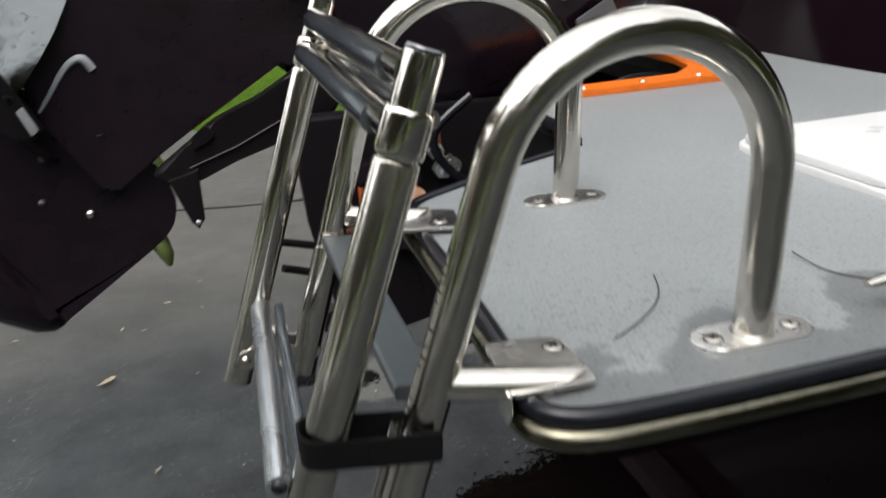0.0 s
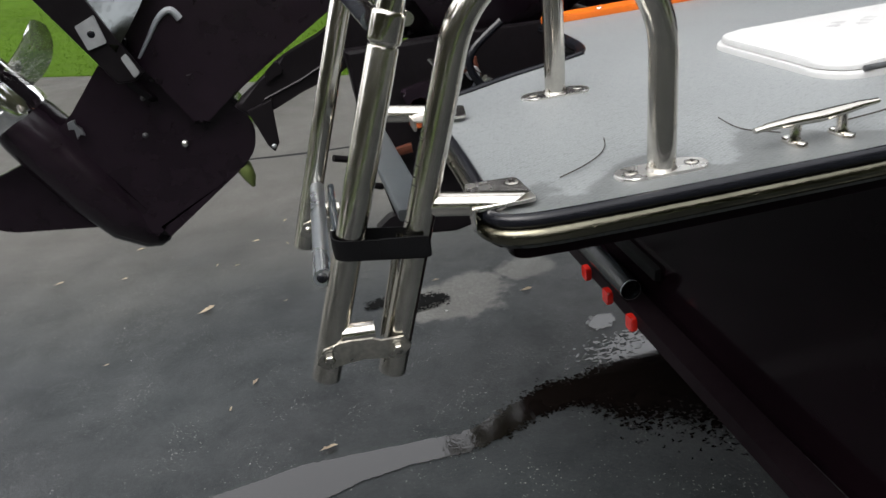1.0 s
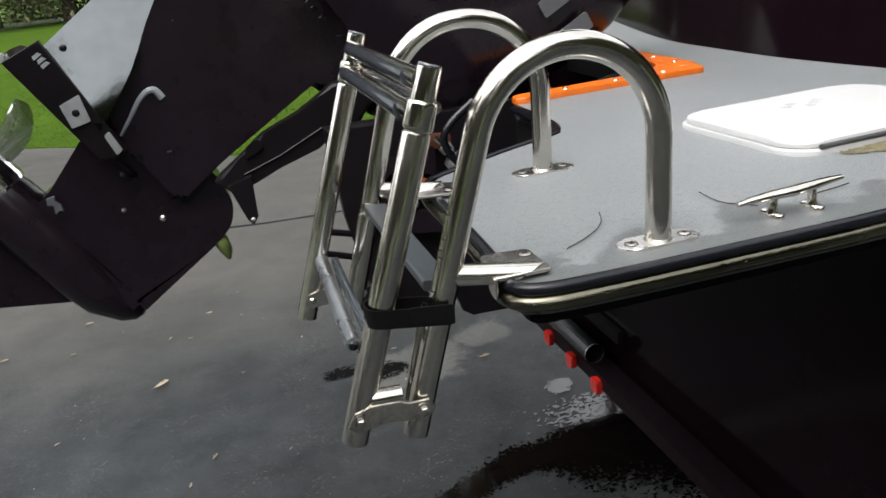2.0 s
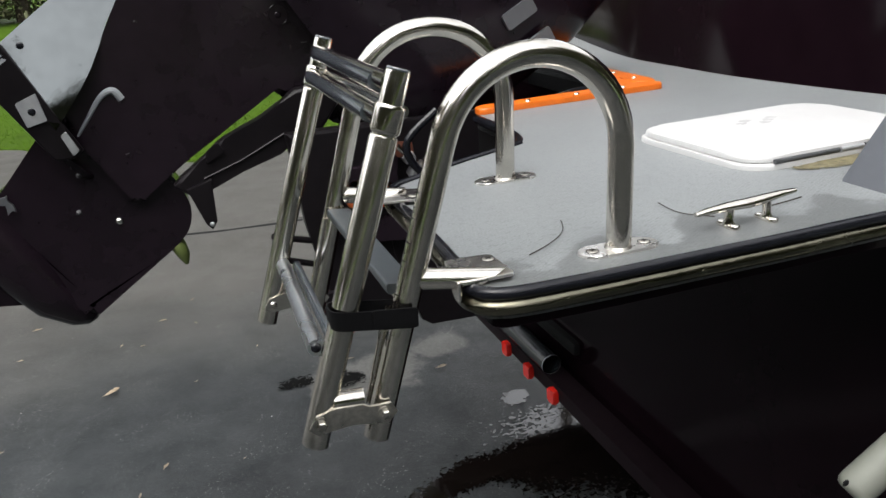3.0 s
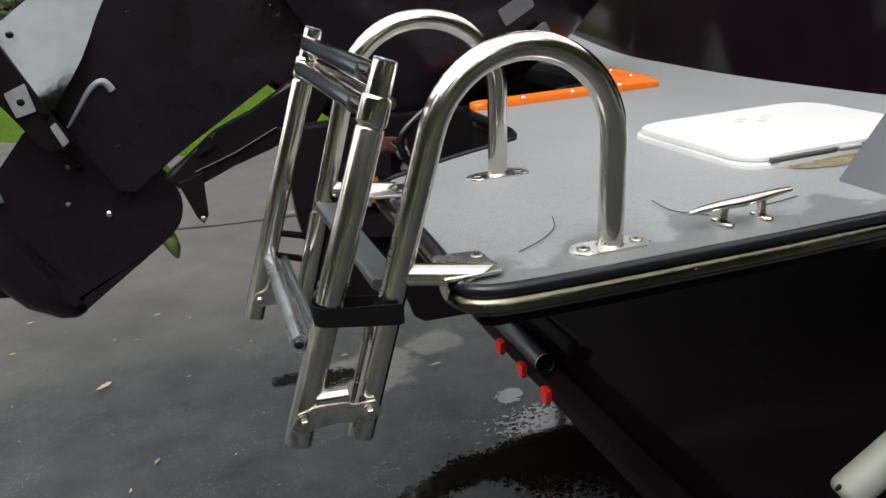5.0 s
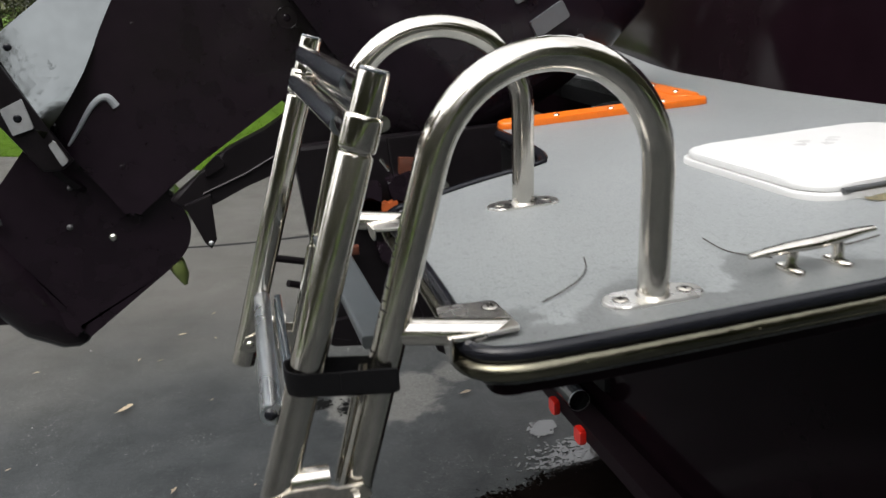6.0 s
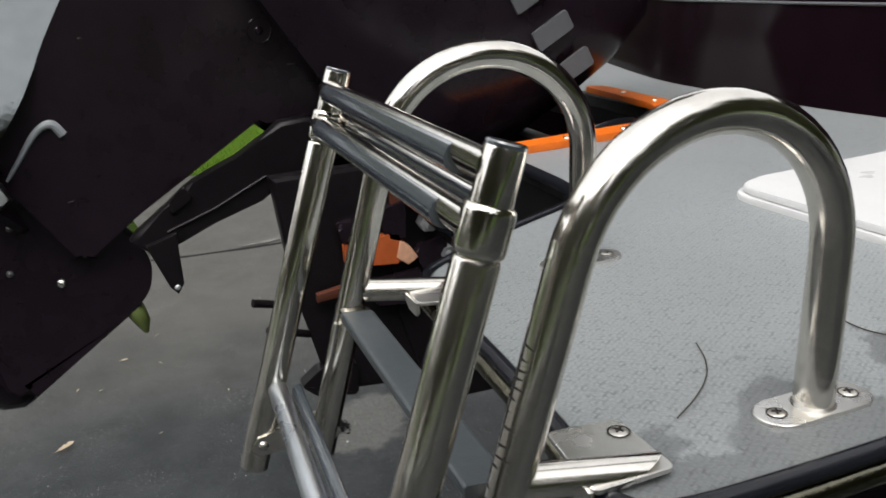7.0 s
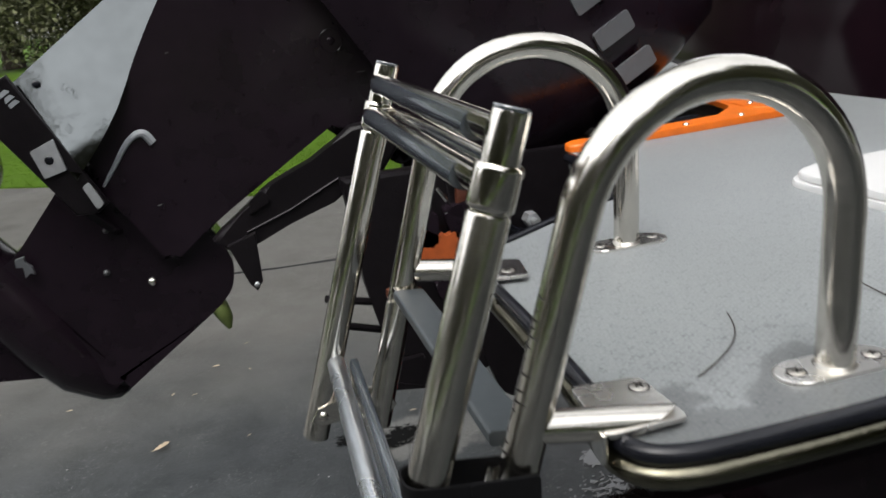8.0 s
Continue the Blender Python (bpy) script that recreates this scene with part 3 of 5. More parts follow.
for foot_y, rail_y, fx, bend, rise in ((0.0, -0.006, 0.0, 0.0926, 0.1085), (0.310, 0.316, 0.009, 0.0935, 0.114)):
    arch_pts = handle_line(foot_y, rail_y, fx, bend, rise)
    arch = part("grab_handle", tube(arch_pts, 0.0127, 24), STEEL, ladder, "polished arched grab handle")
    end = arch_pts[-1]
    zb = -0.140
    low = B(rail_x(zb), rail_y, zb)
    mid = end + (low - end) * 0.02
    rail = part("fixed_rail", tube([end + (end - low).normalized() * 0.01, end, mid, low], 0.0125, 24), STEEL, ladder)
    if foot_y < 0.1:
        # dark ribbed reflection on the rail, painted as short bands
        marks = bmesh.new()
        rib_rng = random.Random(21)
        down = (low - end).normalized()
        aside = down.cross(Vector((0, 1, 0))).normalized()
        for k in range(16):
            at = end + down * (0.048 + 0.0064 * k + rib_rng.uniform(-0.001, 0.001))
            a0, span, prev = rib_rng.uniform(-3.85, -3.35), rib_rng.uniform(0.5, 1.2), None
            for j in range(9):
                a = a0 + span * j / 8
                q = at + 0.01256 * (aside * math.cos(a) + Vector((0, 1, 0)) * math.sin(a)) + down * 0.0012 * math.sin(2 * a + k)
                h = down * (0.00015 + 0.0008 * math.sin(math.pi * j / 8) * rib_rng.uniform(0.4, 1.0))
                cur = [marks.verts.new(q - h), marks.verts.new(q + h)]
                if prev:
                    marks.faces.new((prev[0], prev[1], cur[1], cur[0]))
                prev = cur
        tagged(part("rib_reflections", marks, STEEL_DARK, rail, "short dark bands painting the rail's ribbed reflection"), kind="stuff")
    # oval foot plate with two screws
    oval = [(fx + 0.027 * sx + 0.0165 * math.cos(a), foot_y + 0.0165 * math.sin(a)) for sx, a0 in ((1, -90), (-1, 90)) for a in [radians(a0 + 180 * k / 10) for k in range(11)]]
    foot = part("foot_plate", slab(oval, ZD - 0.001, ZD + 0.0028, 0.0012), STEEL_PLATE, ladder, "oval steel foot plate")
    part("weld_ring", tube([B(fx, foot_y, 0.0026), B(fx, foot_y, 0.0040), B(fx, foot_y, 0.0052)], [0.0142, 0.0134, 0.0126], 24), STEEL_DULL, ladder)
    for sx in (-1, 1):
        screw_head(B(fx + 0.029 * sx, foot_y, 0.0028), 0.0058, foot, 20 + 50 * sx)
    # strut to the flat bracket on the deck's corner
    near = foot_y < 0.1
    strut_end = B(-0.136, -0.016, 0.0020) if near else B(-0.140, 0.308, 0.0020)
    strut_start = B(rail_x(0.013), rail_y, 0.013)
    along = (strut_end - strut_start).normalized()
    sm = tube([strut_start, strut_end], 0.0105, 24)
    for v in sm.verts:
        if (v.co - strut_end).dot(along) > -0.002:
            v.co += along * (1.5 * (v.co - strut_end).dot(Vector((0, 0.45, 0.89))) - 0.006)
    part("strut", sm, STEEL, ladder, "short slanting strut cut to a point")
    if near:
        pp = [(-0.177, -0.027), (-0.123, -0.026), (-0.1245, 0.033), (-0.172, 0.039)]
        drop = [(-0.177, -0.027), (-0.172, 0.039)]
        bolt_at = B(-0.1324, 0.0190, 0.0075)
    else:
        pp = [(-0.174, 0.299), (-0.138, 0.318), (-0.108, 0.306), (-0.116, 0.258), (-0.173, 0.270)]
        drop = [(-0.173, 0.270), (-0.174, 0.299)]
        bolt_at = B(-0.130, 0.277, 0.0075)
    plate = part("deck_plate", slab(rounded(pp, 0.006, 3), ZD + 0.0045, ZD + 0.0075, 0.0006), STEEL_PLATE, ladder, "flat steel plate screwed to the deck")
    screw_head(bolt_at, 0.0062, plate, 35)
    (ax, ay), (bx, by) = drop
    lip = prism([(0, 0.0074), (0.42, 0.0074), (0.40, -0.006), (0.24, -0.014), (0.06, -0.014), (0.0, -0.008)] if near else [(0, 0.0074), (1, 0.0074), (0.97, 0.000), (0.75, -0.005), (0.15, -0.006), (0.0, -0.002)],
                lambda a, b, c: B(ax + (bx - ax) * a + c, ay + (by - ay) * a, b), -0.0028, 0.0, 0.0006)
    part("plate_lip", lip, STEEL_PLATE, plate, "edge of the plate bent down over the corner")

FOLD_LOW, FOLD_TOP = (-0.3247, -0.1305), (-0.2140, 0.2005)


def fold(z):
    k = (z - FOLD_LOW[1]) / (FOLD_TOP[1] - FOLD_LOW[1])
    return FOLD_LOW[0] + k * (FOLD_TOP[0] - FOLD_LOW[0])


for y in (-0.010, 0.320):
    drop = 0.0 if y < 0.1 else -0.010
    outer = part("outer_tube", tube([B(fold(z), y, z) for z in (-0.1305 + drop, -0.1, 0.0, 0.1462, 0.1478, 0.1484)], [0.01265, 0.01265, 0.01265, 0.01265, 0.0121, 0.0100], 28), STEEL, ladder)
    part("collar", tube([B(fold(z), y, z) for z in (0.1495, 0.1500, 0.1510, 0.1530, 0.1700, 0.1720, 0.1732, 0.1735)], [0.0112, 0.0127, 0.0133, 0.0136, 0.0136, 0.0133, 0.0124, 0.0108], 28), STEEL, outer)
    over = 0.0 if y < 0.1 else 0.005
    part("inner_tube", tube([B(fold(z), y, z) for z in (0.14, 0.17, 0.1985 + over, 0.2005 + over)], [0.0109, 0.0109, 0.0109, 0.0104], 24), STEEL, outer)
    part("end_cap", tube([B(fold(z), y, z) for z in (0.2000 + over, 0.2015 + over, 0.2025 + over)], [0.0106, 0.0106, 0.0098], 24), TREAD, outer, "dark plastic end cap")
    s = -1 if y < 0.1 else 1
    yy = y + 0.0125 * s
    lw = lambda a, b, c: B(a, yy + c, b)
    link_out = [(-0.326, -0.116), (-0.318, -0.103), (-0.304, -0.101), (-0.298, -0.099), (-0.274, -0.101), (-0.268, -0.106), (-0.248, -0.105), (-0.242, -0.116), (-0.252, -0.126), (-0.285, -0.119), (-0.318, -0.123)]
    link_out = [(a - 0.004, b + 0.0075 + drop) for a, b in link_out]
    if s > 0:
        part("inner_link", prism(link_out, lambda a, b, c: B(a, y - 0.0125 + c, b), -0.0015, 0.0015, 0.0008), STEEL, ladder, "steel pivot link between the two rails")
    link = part("pivot_link", prism(link_out, lw, -0.0015, 0.0015, 0.0008), STEEL_DULL, ladder, "steel pivot link between the two rails")
    part("link_hood", tube([B(-0.304, yy - s * 0.008, -0.0890 + drop), B(-0.276, yy - s * 0.008, -0.0910 + drop)], 0.0090, 18), STEEL, link, "short bright cross tube")
    for bx, bz in ((-0.318, -0.1050 + drop), (-0.2585, -0.1080 + drop)):
        if s > 0:
            part("nut", dome(B(bx, y - 0.0115, bz), 0.0055, 0.005, (0, -1, 0)), STEEL, link)
        part("bolt", tube([B(bx, yy + d * s, bz) for d in (0.002, 0.0055, 0.0065)], [0.0050, 0.0050, 0.0038], 6), STEEL_DULL, link)
        part("washer", tube([B(bx, yy + 0.001 * s, bz), B(bx, yy + 0.0026 * s, bz)], 0.0078, 18), STEEL_DULL, link)


def rung(name, x, z, y0, y1, r, tread_r, tilt, tread0, tread1):
    step = part(name, tube([B(x, y0, z), B(x, y1, z)], r, 18), STEEL, ladder, "steel rung with a grey moulded tread")
    turn = Matrix.Rotation(radians(tilt), 3, "Y")
    w, h = tread_r
    prof = [(w * (0.98 * math.cos(a) - 0.14 - 0.05 * math.cos(2 * a)), h * (1.02 * math.sin(a) - 0.16)) for a in [2 * math.pi * k / 20 for k in range(20)]]

    def place(a, b, c):
        q = turn @ Vector((a, 0, b))
        return B(x + q.x, c, z + q.z)
    part("tread", prism(prof, place, tread0, tread1), TREAD, step, "grey moulded plastic tread")
    return step


rung("rung", -0.2220, 0.1910, -0.010, 0.320, 0.0082, (0.0093, 0.0090), -8, 0.026, 0.304)
rung("rung", -0.2325, 0.1640, -0.010, 0.320, 0.0080, (0.0090, 0.0088), -8, 0.024, 0.304)
rung("rung", -0.2080, 0.1620, 0.009, 0.316, 0.0058, (0.0066, 0.0064), -8, 0.030, 0.302)
low_step = part("rung", tube([B(-0.3110, -0.003, -0.0380), B(-0.2980, 0.320, -0.0655)], [0.0078, 0.0086], 20), RUNG_METAL, ladder, "pale brushed aluminium rung")
part("tread", prism(rounded([(-0.004, -0.0088), (0.004, -0.0088), (0.004, 0.0080), (-0.004, 0.0080)], 0.004, 3), lambda a, b, c: B(-0.2958 + 0.040 * c + a + b * 0.3, c, -0.0425 - 0.085 * c + b), 0.012, 0.304), TREAD, low_step, "grey moulded plastic tread")
part("tread_end", dome(B(-0.3110, -0.0025, -0.0380), 0.0050, 0.003, (0, -1, 0)), RUBBER, low_step)
flat_step = part("rung", tube([B(-0.222, -0.006, -0.0105), B(-0.222, 0.316, -0.0125)], 0.008, 18), STEEL, ladder, "steel rung with a flat grey tread")
part("tread", prism(rounded([(-0.016, -0.005), (0.016, -0.005), (0.016, 0.0055), (-0.016, 0.0055)], 0.003, 3), lambda a, b, c: B(-0.2220 + a * 0.92, c, -0.0035 - 0.008 * c + b - a * 0.1), 0.014, 0.298), TREAD_MATT, flat_step, "flat grey moulded tread", smooth=False)
part("tread_cap", prism(rounded([(-0.0155, -0.006), (0.0155, -0.006), (0.0155, 0.006), (-0.0155, 0.006)], 0.004, 3), lambda a, b, c: B(-0.2220 + a * 0.92, c, -0.0035 - 0.008 * c + b - a * 0.1), 0.298, 0.308), STEEL, flat_step, "bright end bracket")
for y in (0.003, 0.308):
    part("stop_rod", tube([B(rail_x(z) - 0.0115, y, z) for z in (-0.012, -0.06, -0.108)], 0.0036, 12), STEEL, ladder, "thin steel rod along the fixed rail")

strap = thing("tie_strap", B(-0.25, -0.006, -0.015), "black webbing strap wrapped round both ladder rails", "strap")
sx0, sx1, sy = fold(-0.008) - 0.0143, rail_x(-0.02) + 0.0148, -0.008
band = rounded([(sx0, sy - 0.0170), (sx1, sy - 0.0130), (sx1, sy + 0.0160), (sx0, sy + 0.0130)], 0.012, 6)
inner = rounded([(sx0 + 0.0015, sy - 0.0155), (sx1 - 0.0015, sy - 0.0115), (sx1 - 0.0015, sy + 0.0145), (sx0 + 0.0015, sy + 0.0115)], 0.0115, 6)
bm = bmesh.new()
rings = []
for ring, z in ((band, -0.016), (band, 0.002), (inner, 0.002), (inner, -0.016)):
    rings.append([bm.verts.new(B(x, y, z - (x - sx0) * 0.18)) for x, y in ring])
for a, b in zip(rings, rings[1:] + rings[:1]):
    for k in range(len(a)):
        bm.faces.new((a[k], a[(k + 1) % len(a)], b[(k + 1) % len(a)], b[k]))
part("band", bm, STRAP, strap)
part("strap_end", prism(rounded([(sx1 - 0.045, -0.0205), (sx1 - 0.004, -0.0275), (sx1 - 0.003, -0.0085), (sx1 - 0.045, -0.0035)], 0.003), lambda a, b, c: B(a, sy - 0.0150 + c, b), -0.0022, 0.0, 0.0005), STRAP, strap, "loose sewn end of the webbing")

# ---- things on the deck ----
cleat = thing("mooring_cleat", B(0.156, 0.004, 0.0), "polished steel mooring cleat screwed to the deck", "cleat")
cx, cy = 0.156, 0.004
c_dir = Vector((1, 0, 0))
cpos = lambda a, c, z: B(cx, cy, z) + c_dir * a + Vector((-c_dir.y, c_dir.x, 0)) * c
horn = [(-0.064, 0.0190, 0.0030), (-0.05, 0.0206, 0.0045), (-0.025, 0.0218, 0.0060), (0.0, 0.0220, 0.0066), (0.020, 0.0236, 0.0062), (0.042, 0.0258, 0.0048), (0.060, 0.0268, 0.0030)]
part("horn_bar", tube([cpos(a, 0, z) for a, z, r in horn], [r * 1.12 for a, z, r in horn], 14, flat=0.72), STEEL, cleat)
for a in (-0.023, 0.025):
    leg = part("leg", tube([cpos(a, 0, 0.002), cpos(a, 0, 0.008), cpos(a * 0.95, 0, 0.022)], [0.007, 0.0048, 0.0052], 14), STEEL, cleat)
    pad = [tuple(cpos(a + 0.0062 * math.cos(k), 0.010 * e + 0.0062 * math.sin(k), 0)[:2]) for e, k0 in ((1, 0), (-1, math.pi)) for k in [k0 + math.pi * q / 8 for q in range(9)]]
    foot = part("foot", slab(pad, ZD - 0.001, ZD + 0.0038, 0.0016), STEEL, leg)
    for e in (-1, 1):
        part("screw", dome(cpos(a, 0.011 * e, 0.0037), 0.0038, 0.0012), STEEL_PLATE, cleat)

hatch = thing("deck_hatch", B(0.44, 0.28, 0.0), "white plastic deck hatch with a closed lid", "hatch")
h0 = Vector((0.284, 0.1586, 0))
hx, hy = Vector((math.cos(radians(3)), math.sin(radians(3)), 0)), Vector((-math.sin(radians(3)), math.cos(radians(3)), 0))


def hatch_pts(x0, y0, x1, y1, r):
    return [tuple((h0 + hx * a + hy * b)[:2]) for a, b in rounded([(x0, y0), (x1, y0), (x1, y1), (x0, y1)], r, 6)]


part("frame", slab(hatch_pts(-0.002, -0.003, 0.350, 0.267, 0.052), ZD - 0.005, ZD + 0.0075, 0.004), WHITE, hatch)
part("gasket", slab(hatch_pts(0.006, 0.006, 0.342, 0.259, 0.047), ZD, ZD + 0.0085), RUBBER, hatch)
part("lid", slab(hatch_pts(0.0035, 0.0035, 0.3445, 0.2615, 0.049), ZD + 0.0085, ZD + 0.0165, 0.0045, 3), WHITE, hatch, "white lid with a pale rubbed mark")
for a0, a1, mat in ((0.036, 0.143, HINGE), (0.146, 0.186, GALV), (0.189, 0.270, HINGE)):
    pts = [h0 + hx * a0 + hy * -0.001, h0 + hx * a1 + hy * -0.001]
    part("hinge", tube([Vector((q.x, q.y, ZD + 0.0105)) for q in pts], 0.0034, 10), mat, hatch, "dark grey metal hinge" if mat is HINGE else "pale metal hinge knuckle")
for k in range(5):
    a0, b0 = 0.145 + 0.016 * k, 0.186 + 0.014 * math.sin(k * 2.1)
    part("mark", slab([tuple((h0 + hx * (a0 + 0.009 * math.cos(a) * (1 + 0.4 * math.sin(3 * a + k))) + hy * (b0 + 0.007 * math.sin(a)))[:2]) for a in [radians(30 * n) for n in range(12)]], ZD + 0.0160, ZD + 0.0167), RUBBED, hatch, "pale grey rubbed mark")

# ---- the outboard motor, tilted up ----
motor = thing("outboard_motor", B(-0.2, 1.25, -0.3), "black outboard motor tilted up behind the boat", "outboard motor")
MO = Vector((0.0, 1.12, 0))


def M(a, b, c):
    """Motor metres: a ahead, b up its leg, c to port."""
    s, z = -0.602 + 0.530 * a + 0.848 * b, -0.037 - 0.848 * a + 0.530 * b
    q = MO + U * s + V * c
    return Vector((q.x, q.y, ZD + z))


leg = [(-0.02, 0.0), (0.165, 0.02), (0.146, 0.13), (0.145, 0.236), (0.147, 0.424), (0.30, 0.455), (0.30, 0.56), (-0.225, 0.56), (-0.190, 0.40), (-0.155, 0.30), (-0.105, 0.22), (-0.055, 0.14), (-0.03, 0.03)]
part("leg", prism(rounded(leg, 0.03), M, -0.048, 0.062, 0.020, 3), ENGINE, motor, "glossy black leg")
fair = [(-0.064, 0.034), (0.150, 0.03), (0.141, 0.14), (0.142, 0.236), (0.143, 0.425), (0.24, 0.445), (0.24, 0.555), (-0.285, 0.555), (-0.250, 0.432), (-0.207, 0.347), (-0.180, 0.286), (-0.150, 0.226), (-0.106, 0.150), (-0.078, 0.080)]
part("leg_fairing", prism(rounded(fair, 0.02), M, -0.070, -0.045, 0.010, 3), ENGINE, motor)
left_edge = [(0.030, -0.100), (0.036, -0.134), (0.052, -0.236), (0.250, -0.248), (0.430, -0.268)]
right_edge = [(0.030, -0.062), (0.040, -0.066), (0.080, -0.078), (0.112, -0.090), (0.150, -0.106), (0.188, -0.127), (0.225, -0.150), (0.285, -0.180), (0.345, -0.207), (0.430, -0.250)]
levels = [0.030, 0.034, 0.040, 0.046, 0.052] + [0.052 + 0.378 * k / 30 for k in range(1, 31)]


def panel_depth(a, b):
    """Leans away to mirror sky, flattens at its lower tip to mirror trees."""
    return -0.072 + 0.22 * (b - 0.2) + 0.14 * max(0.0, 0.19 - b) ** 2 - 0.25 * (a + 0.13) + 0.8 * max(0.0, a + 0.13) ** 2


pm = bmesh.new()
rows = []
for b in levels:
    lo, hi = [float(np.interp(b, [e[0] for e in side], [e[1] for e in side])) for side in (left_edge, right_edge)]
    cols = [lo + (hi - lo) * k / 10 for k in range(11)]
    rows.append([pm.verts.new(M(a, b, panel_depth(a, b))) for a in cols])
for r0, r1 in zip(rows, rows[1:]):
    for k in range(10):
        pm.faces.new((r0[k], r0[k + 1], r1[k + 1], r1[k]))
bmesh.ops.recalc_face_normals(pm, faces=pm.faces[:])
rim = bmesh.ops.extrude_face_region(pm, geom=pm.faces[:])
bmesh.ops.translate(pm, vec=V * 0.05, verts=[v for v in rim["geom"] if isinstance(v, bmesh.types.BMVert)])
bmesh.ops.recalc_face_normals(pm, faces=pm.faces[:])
splash = part("splash_panel", pm, MIRRORBLACK, motor, "glossy panel on the leg, tilted and bent to mirror the sky")
part("bolt", dome(M(-0.212, 0.084, panel_depth(-0.212, 0.084) - 0.001), 0.007, 0.003, -V), RUBBER, splash)
strut = [(0.28, -0.21), (0.270, 0.03), (0.260, 0.072), (0.226, 0.106), (0.16, 0.122), (-0.085, 0.06), (-0.075, 0.0), (-0.03, -0.15), (-0.03, -0.21)]
part("gearcase_strut", prism(rounded(strut, 0.02), M, -0.045, 0.045, 0.03, 3), ENGINE, motor)
tor = [(0.292, 0.004), (0.284, 0.022), (0.26, 0.040), (0.20, 0.058), (0.12, 0.068), (0.0, 0.070), (-0.07, 0.066), (-0.09, 0.062)]
part("gearcase", tube([M(a, -0.232 + 0.02 * max(0, a - 0.2) / 0.09, 0) for a, r in tor], [r for a, r in tor], 24), ENGINE, motor, "bullet-shaped black gearcase")
skeg = [(0.19, -0.27), (-0.02, -0.285), (-0.06, -0.45), (-0.01, -0.47), (0.06, -0.43)]
part("skeg", prism(rounded(skeg, 0.02), M, -0.008, 0.008, 0.005), ENGINE, motor)
plate = [(-0.27, -0.07), (-0.255, -0.115), (0.0, -0.10), (0.06, -0.05), (0.06, 0.05), (0.0, 0.10), (-0.255, 0.115), (-0.27, 0.07)]
vent = part("anti_ventilation_plate", prism(rounded(plate, 0.03), lambda a, c, b: M(a, b, c), -0.006, 0.006, 0.003), ENGINE, motor, "wide glossy black plate")
part("plate_flange", prism([(-0.258, -0.010), (-0.02, -0.012), (-0.002, 0.016), (-0.004, 0.040), (-0.110, 0.051), (-0.248, 0.068)], M, -0.116, -0.104, 0.003), ENGINE_MATT, vent)
part("anode", prism(rounded([(-0.141, 0.010), (-0.096, -0.004), (-0.085, 0.031), (-0.134, 0.050)], 0.002), M, -0.1205, -0.115, 0.002), GALV, vent, "grey metal anode with a bolt hole")
part("anode_hole", dome(M(-0.113, 0.022, -0.1204), 0.0072, 0.002, -V), RUBBER, vent)
part("corner_cap", prism(rounded([(-0.276, -0.012), (-0.258, -0.012), (-0.260, 0.004), (-0.272, 0.004)], 0.004), M, -0.117, -0.103, 0.002), PALE, vent, "bright corner of the flange")
for k in range(3):
    part("label_bar", prism([(-0.233 + k * 0.010, 0.038 + (k % 2) * 0.003), (-0.226 + k * 0.010, 0.037), (-0.226 + k * 0.010, 0.055), (-0.233 + k * 0.010, 0.051)], M, -0.1168, -0.1158), PALE, vent, "small unreadable white print")
part("anode_strip", prism(rounded([(-0.050, 0.028), (-0.007, 0.0195), (-0.0085, 0.035), (-0.050, 0.041)], 0.003), M, -0.1195, -0.115, 0.002), GALV, vent)

prop = part("propeller", tube([M(a, -0.225, 0) for a in (-0.085, -0.095, -0.14, -0.24, -0.252, -0.256)], [0.060, 0.063, 0.060, 0.054, 0.050, 0.040], 28), CHROME, motor, "polished steel propeller")
for k in range(3):
    bm = bmesh.new()
    cols = []
    for i in range(9):
        s = i / 8
        r0 = 0.05 + 0.135 * s
        half = 0.075 * (math.sin(math.pi * (0.22 + 0.70 * s)) ** 0.8)
        row = []
        for j in range(7):
            w = (j / 6 - 0.5) * 2
            ang = radians(120 * k + 110) + w * half / r0 * 0.95
            aa = -0.150 - w * half * 0.26 - 0.05 * s * s + 0.016 * w * w
            row.append(bm.verts.new(M(aa, -0.225 + r0 * math.sin(ang), r0 * math.cos(ang))))
        cols.append(row)
    for a, b in zip(cols, cols[1:]):
        for j in range(6):
            bm.faces.new((a[j], a[j + 1], b[j + 1], b[j]))
    sol = bmesh.ops.solidify(bm, geom=bm.faces[:], thickness=0.004)
    part("blade", bm, CHROME, prop, "polished blade")

for a, b, r, mat in ((0.154, -0.022, 0.0080, STEEL_PLATE), (0.090, -0.067, 0.0060, GALV_DULL), (0.013, -0.008, 0.0078, GALV), (0.034, -0.015, 0.0055, GALV_DULL)):
    part("bolt", dome(M(a, b, -0.046), r, 0.006, -V), mat, motor, "pale metal bolt")
part("pale_fleck", prism([(-0.027, -0.152), (-0.016, -0.160), (-0.010, -0.150), (0.008, -0.162), (0.004, -0.150), (0.012, -0.146), (-0.002, -0.140), (-0.014, -0.144), (-0.022, -0.137)], M, -0.068, -0.060, 0.001), SILVER, motor, "small irregular pale patch")
# moulded ridge whose sky highlight is painted in with a pale colour
ridge = [M(-0.026, 0.042, -0.068), M(-0.040, 0.080, -0.070), M(-0.054, 0.116, -0.070), M(-0.057, 0.140, -0.070), M(-0.050, 0.1525, -0.069), M(-0.030, 0.1535, -0.066)]
part("moulded_ridge", tube(smooth_line(ridge, 5), [0.0030 + 0.0056 * k / 25 for k in range(26)], 10), PALE, motor, "curved ridge, its sky highlight painted pale")

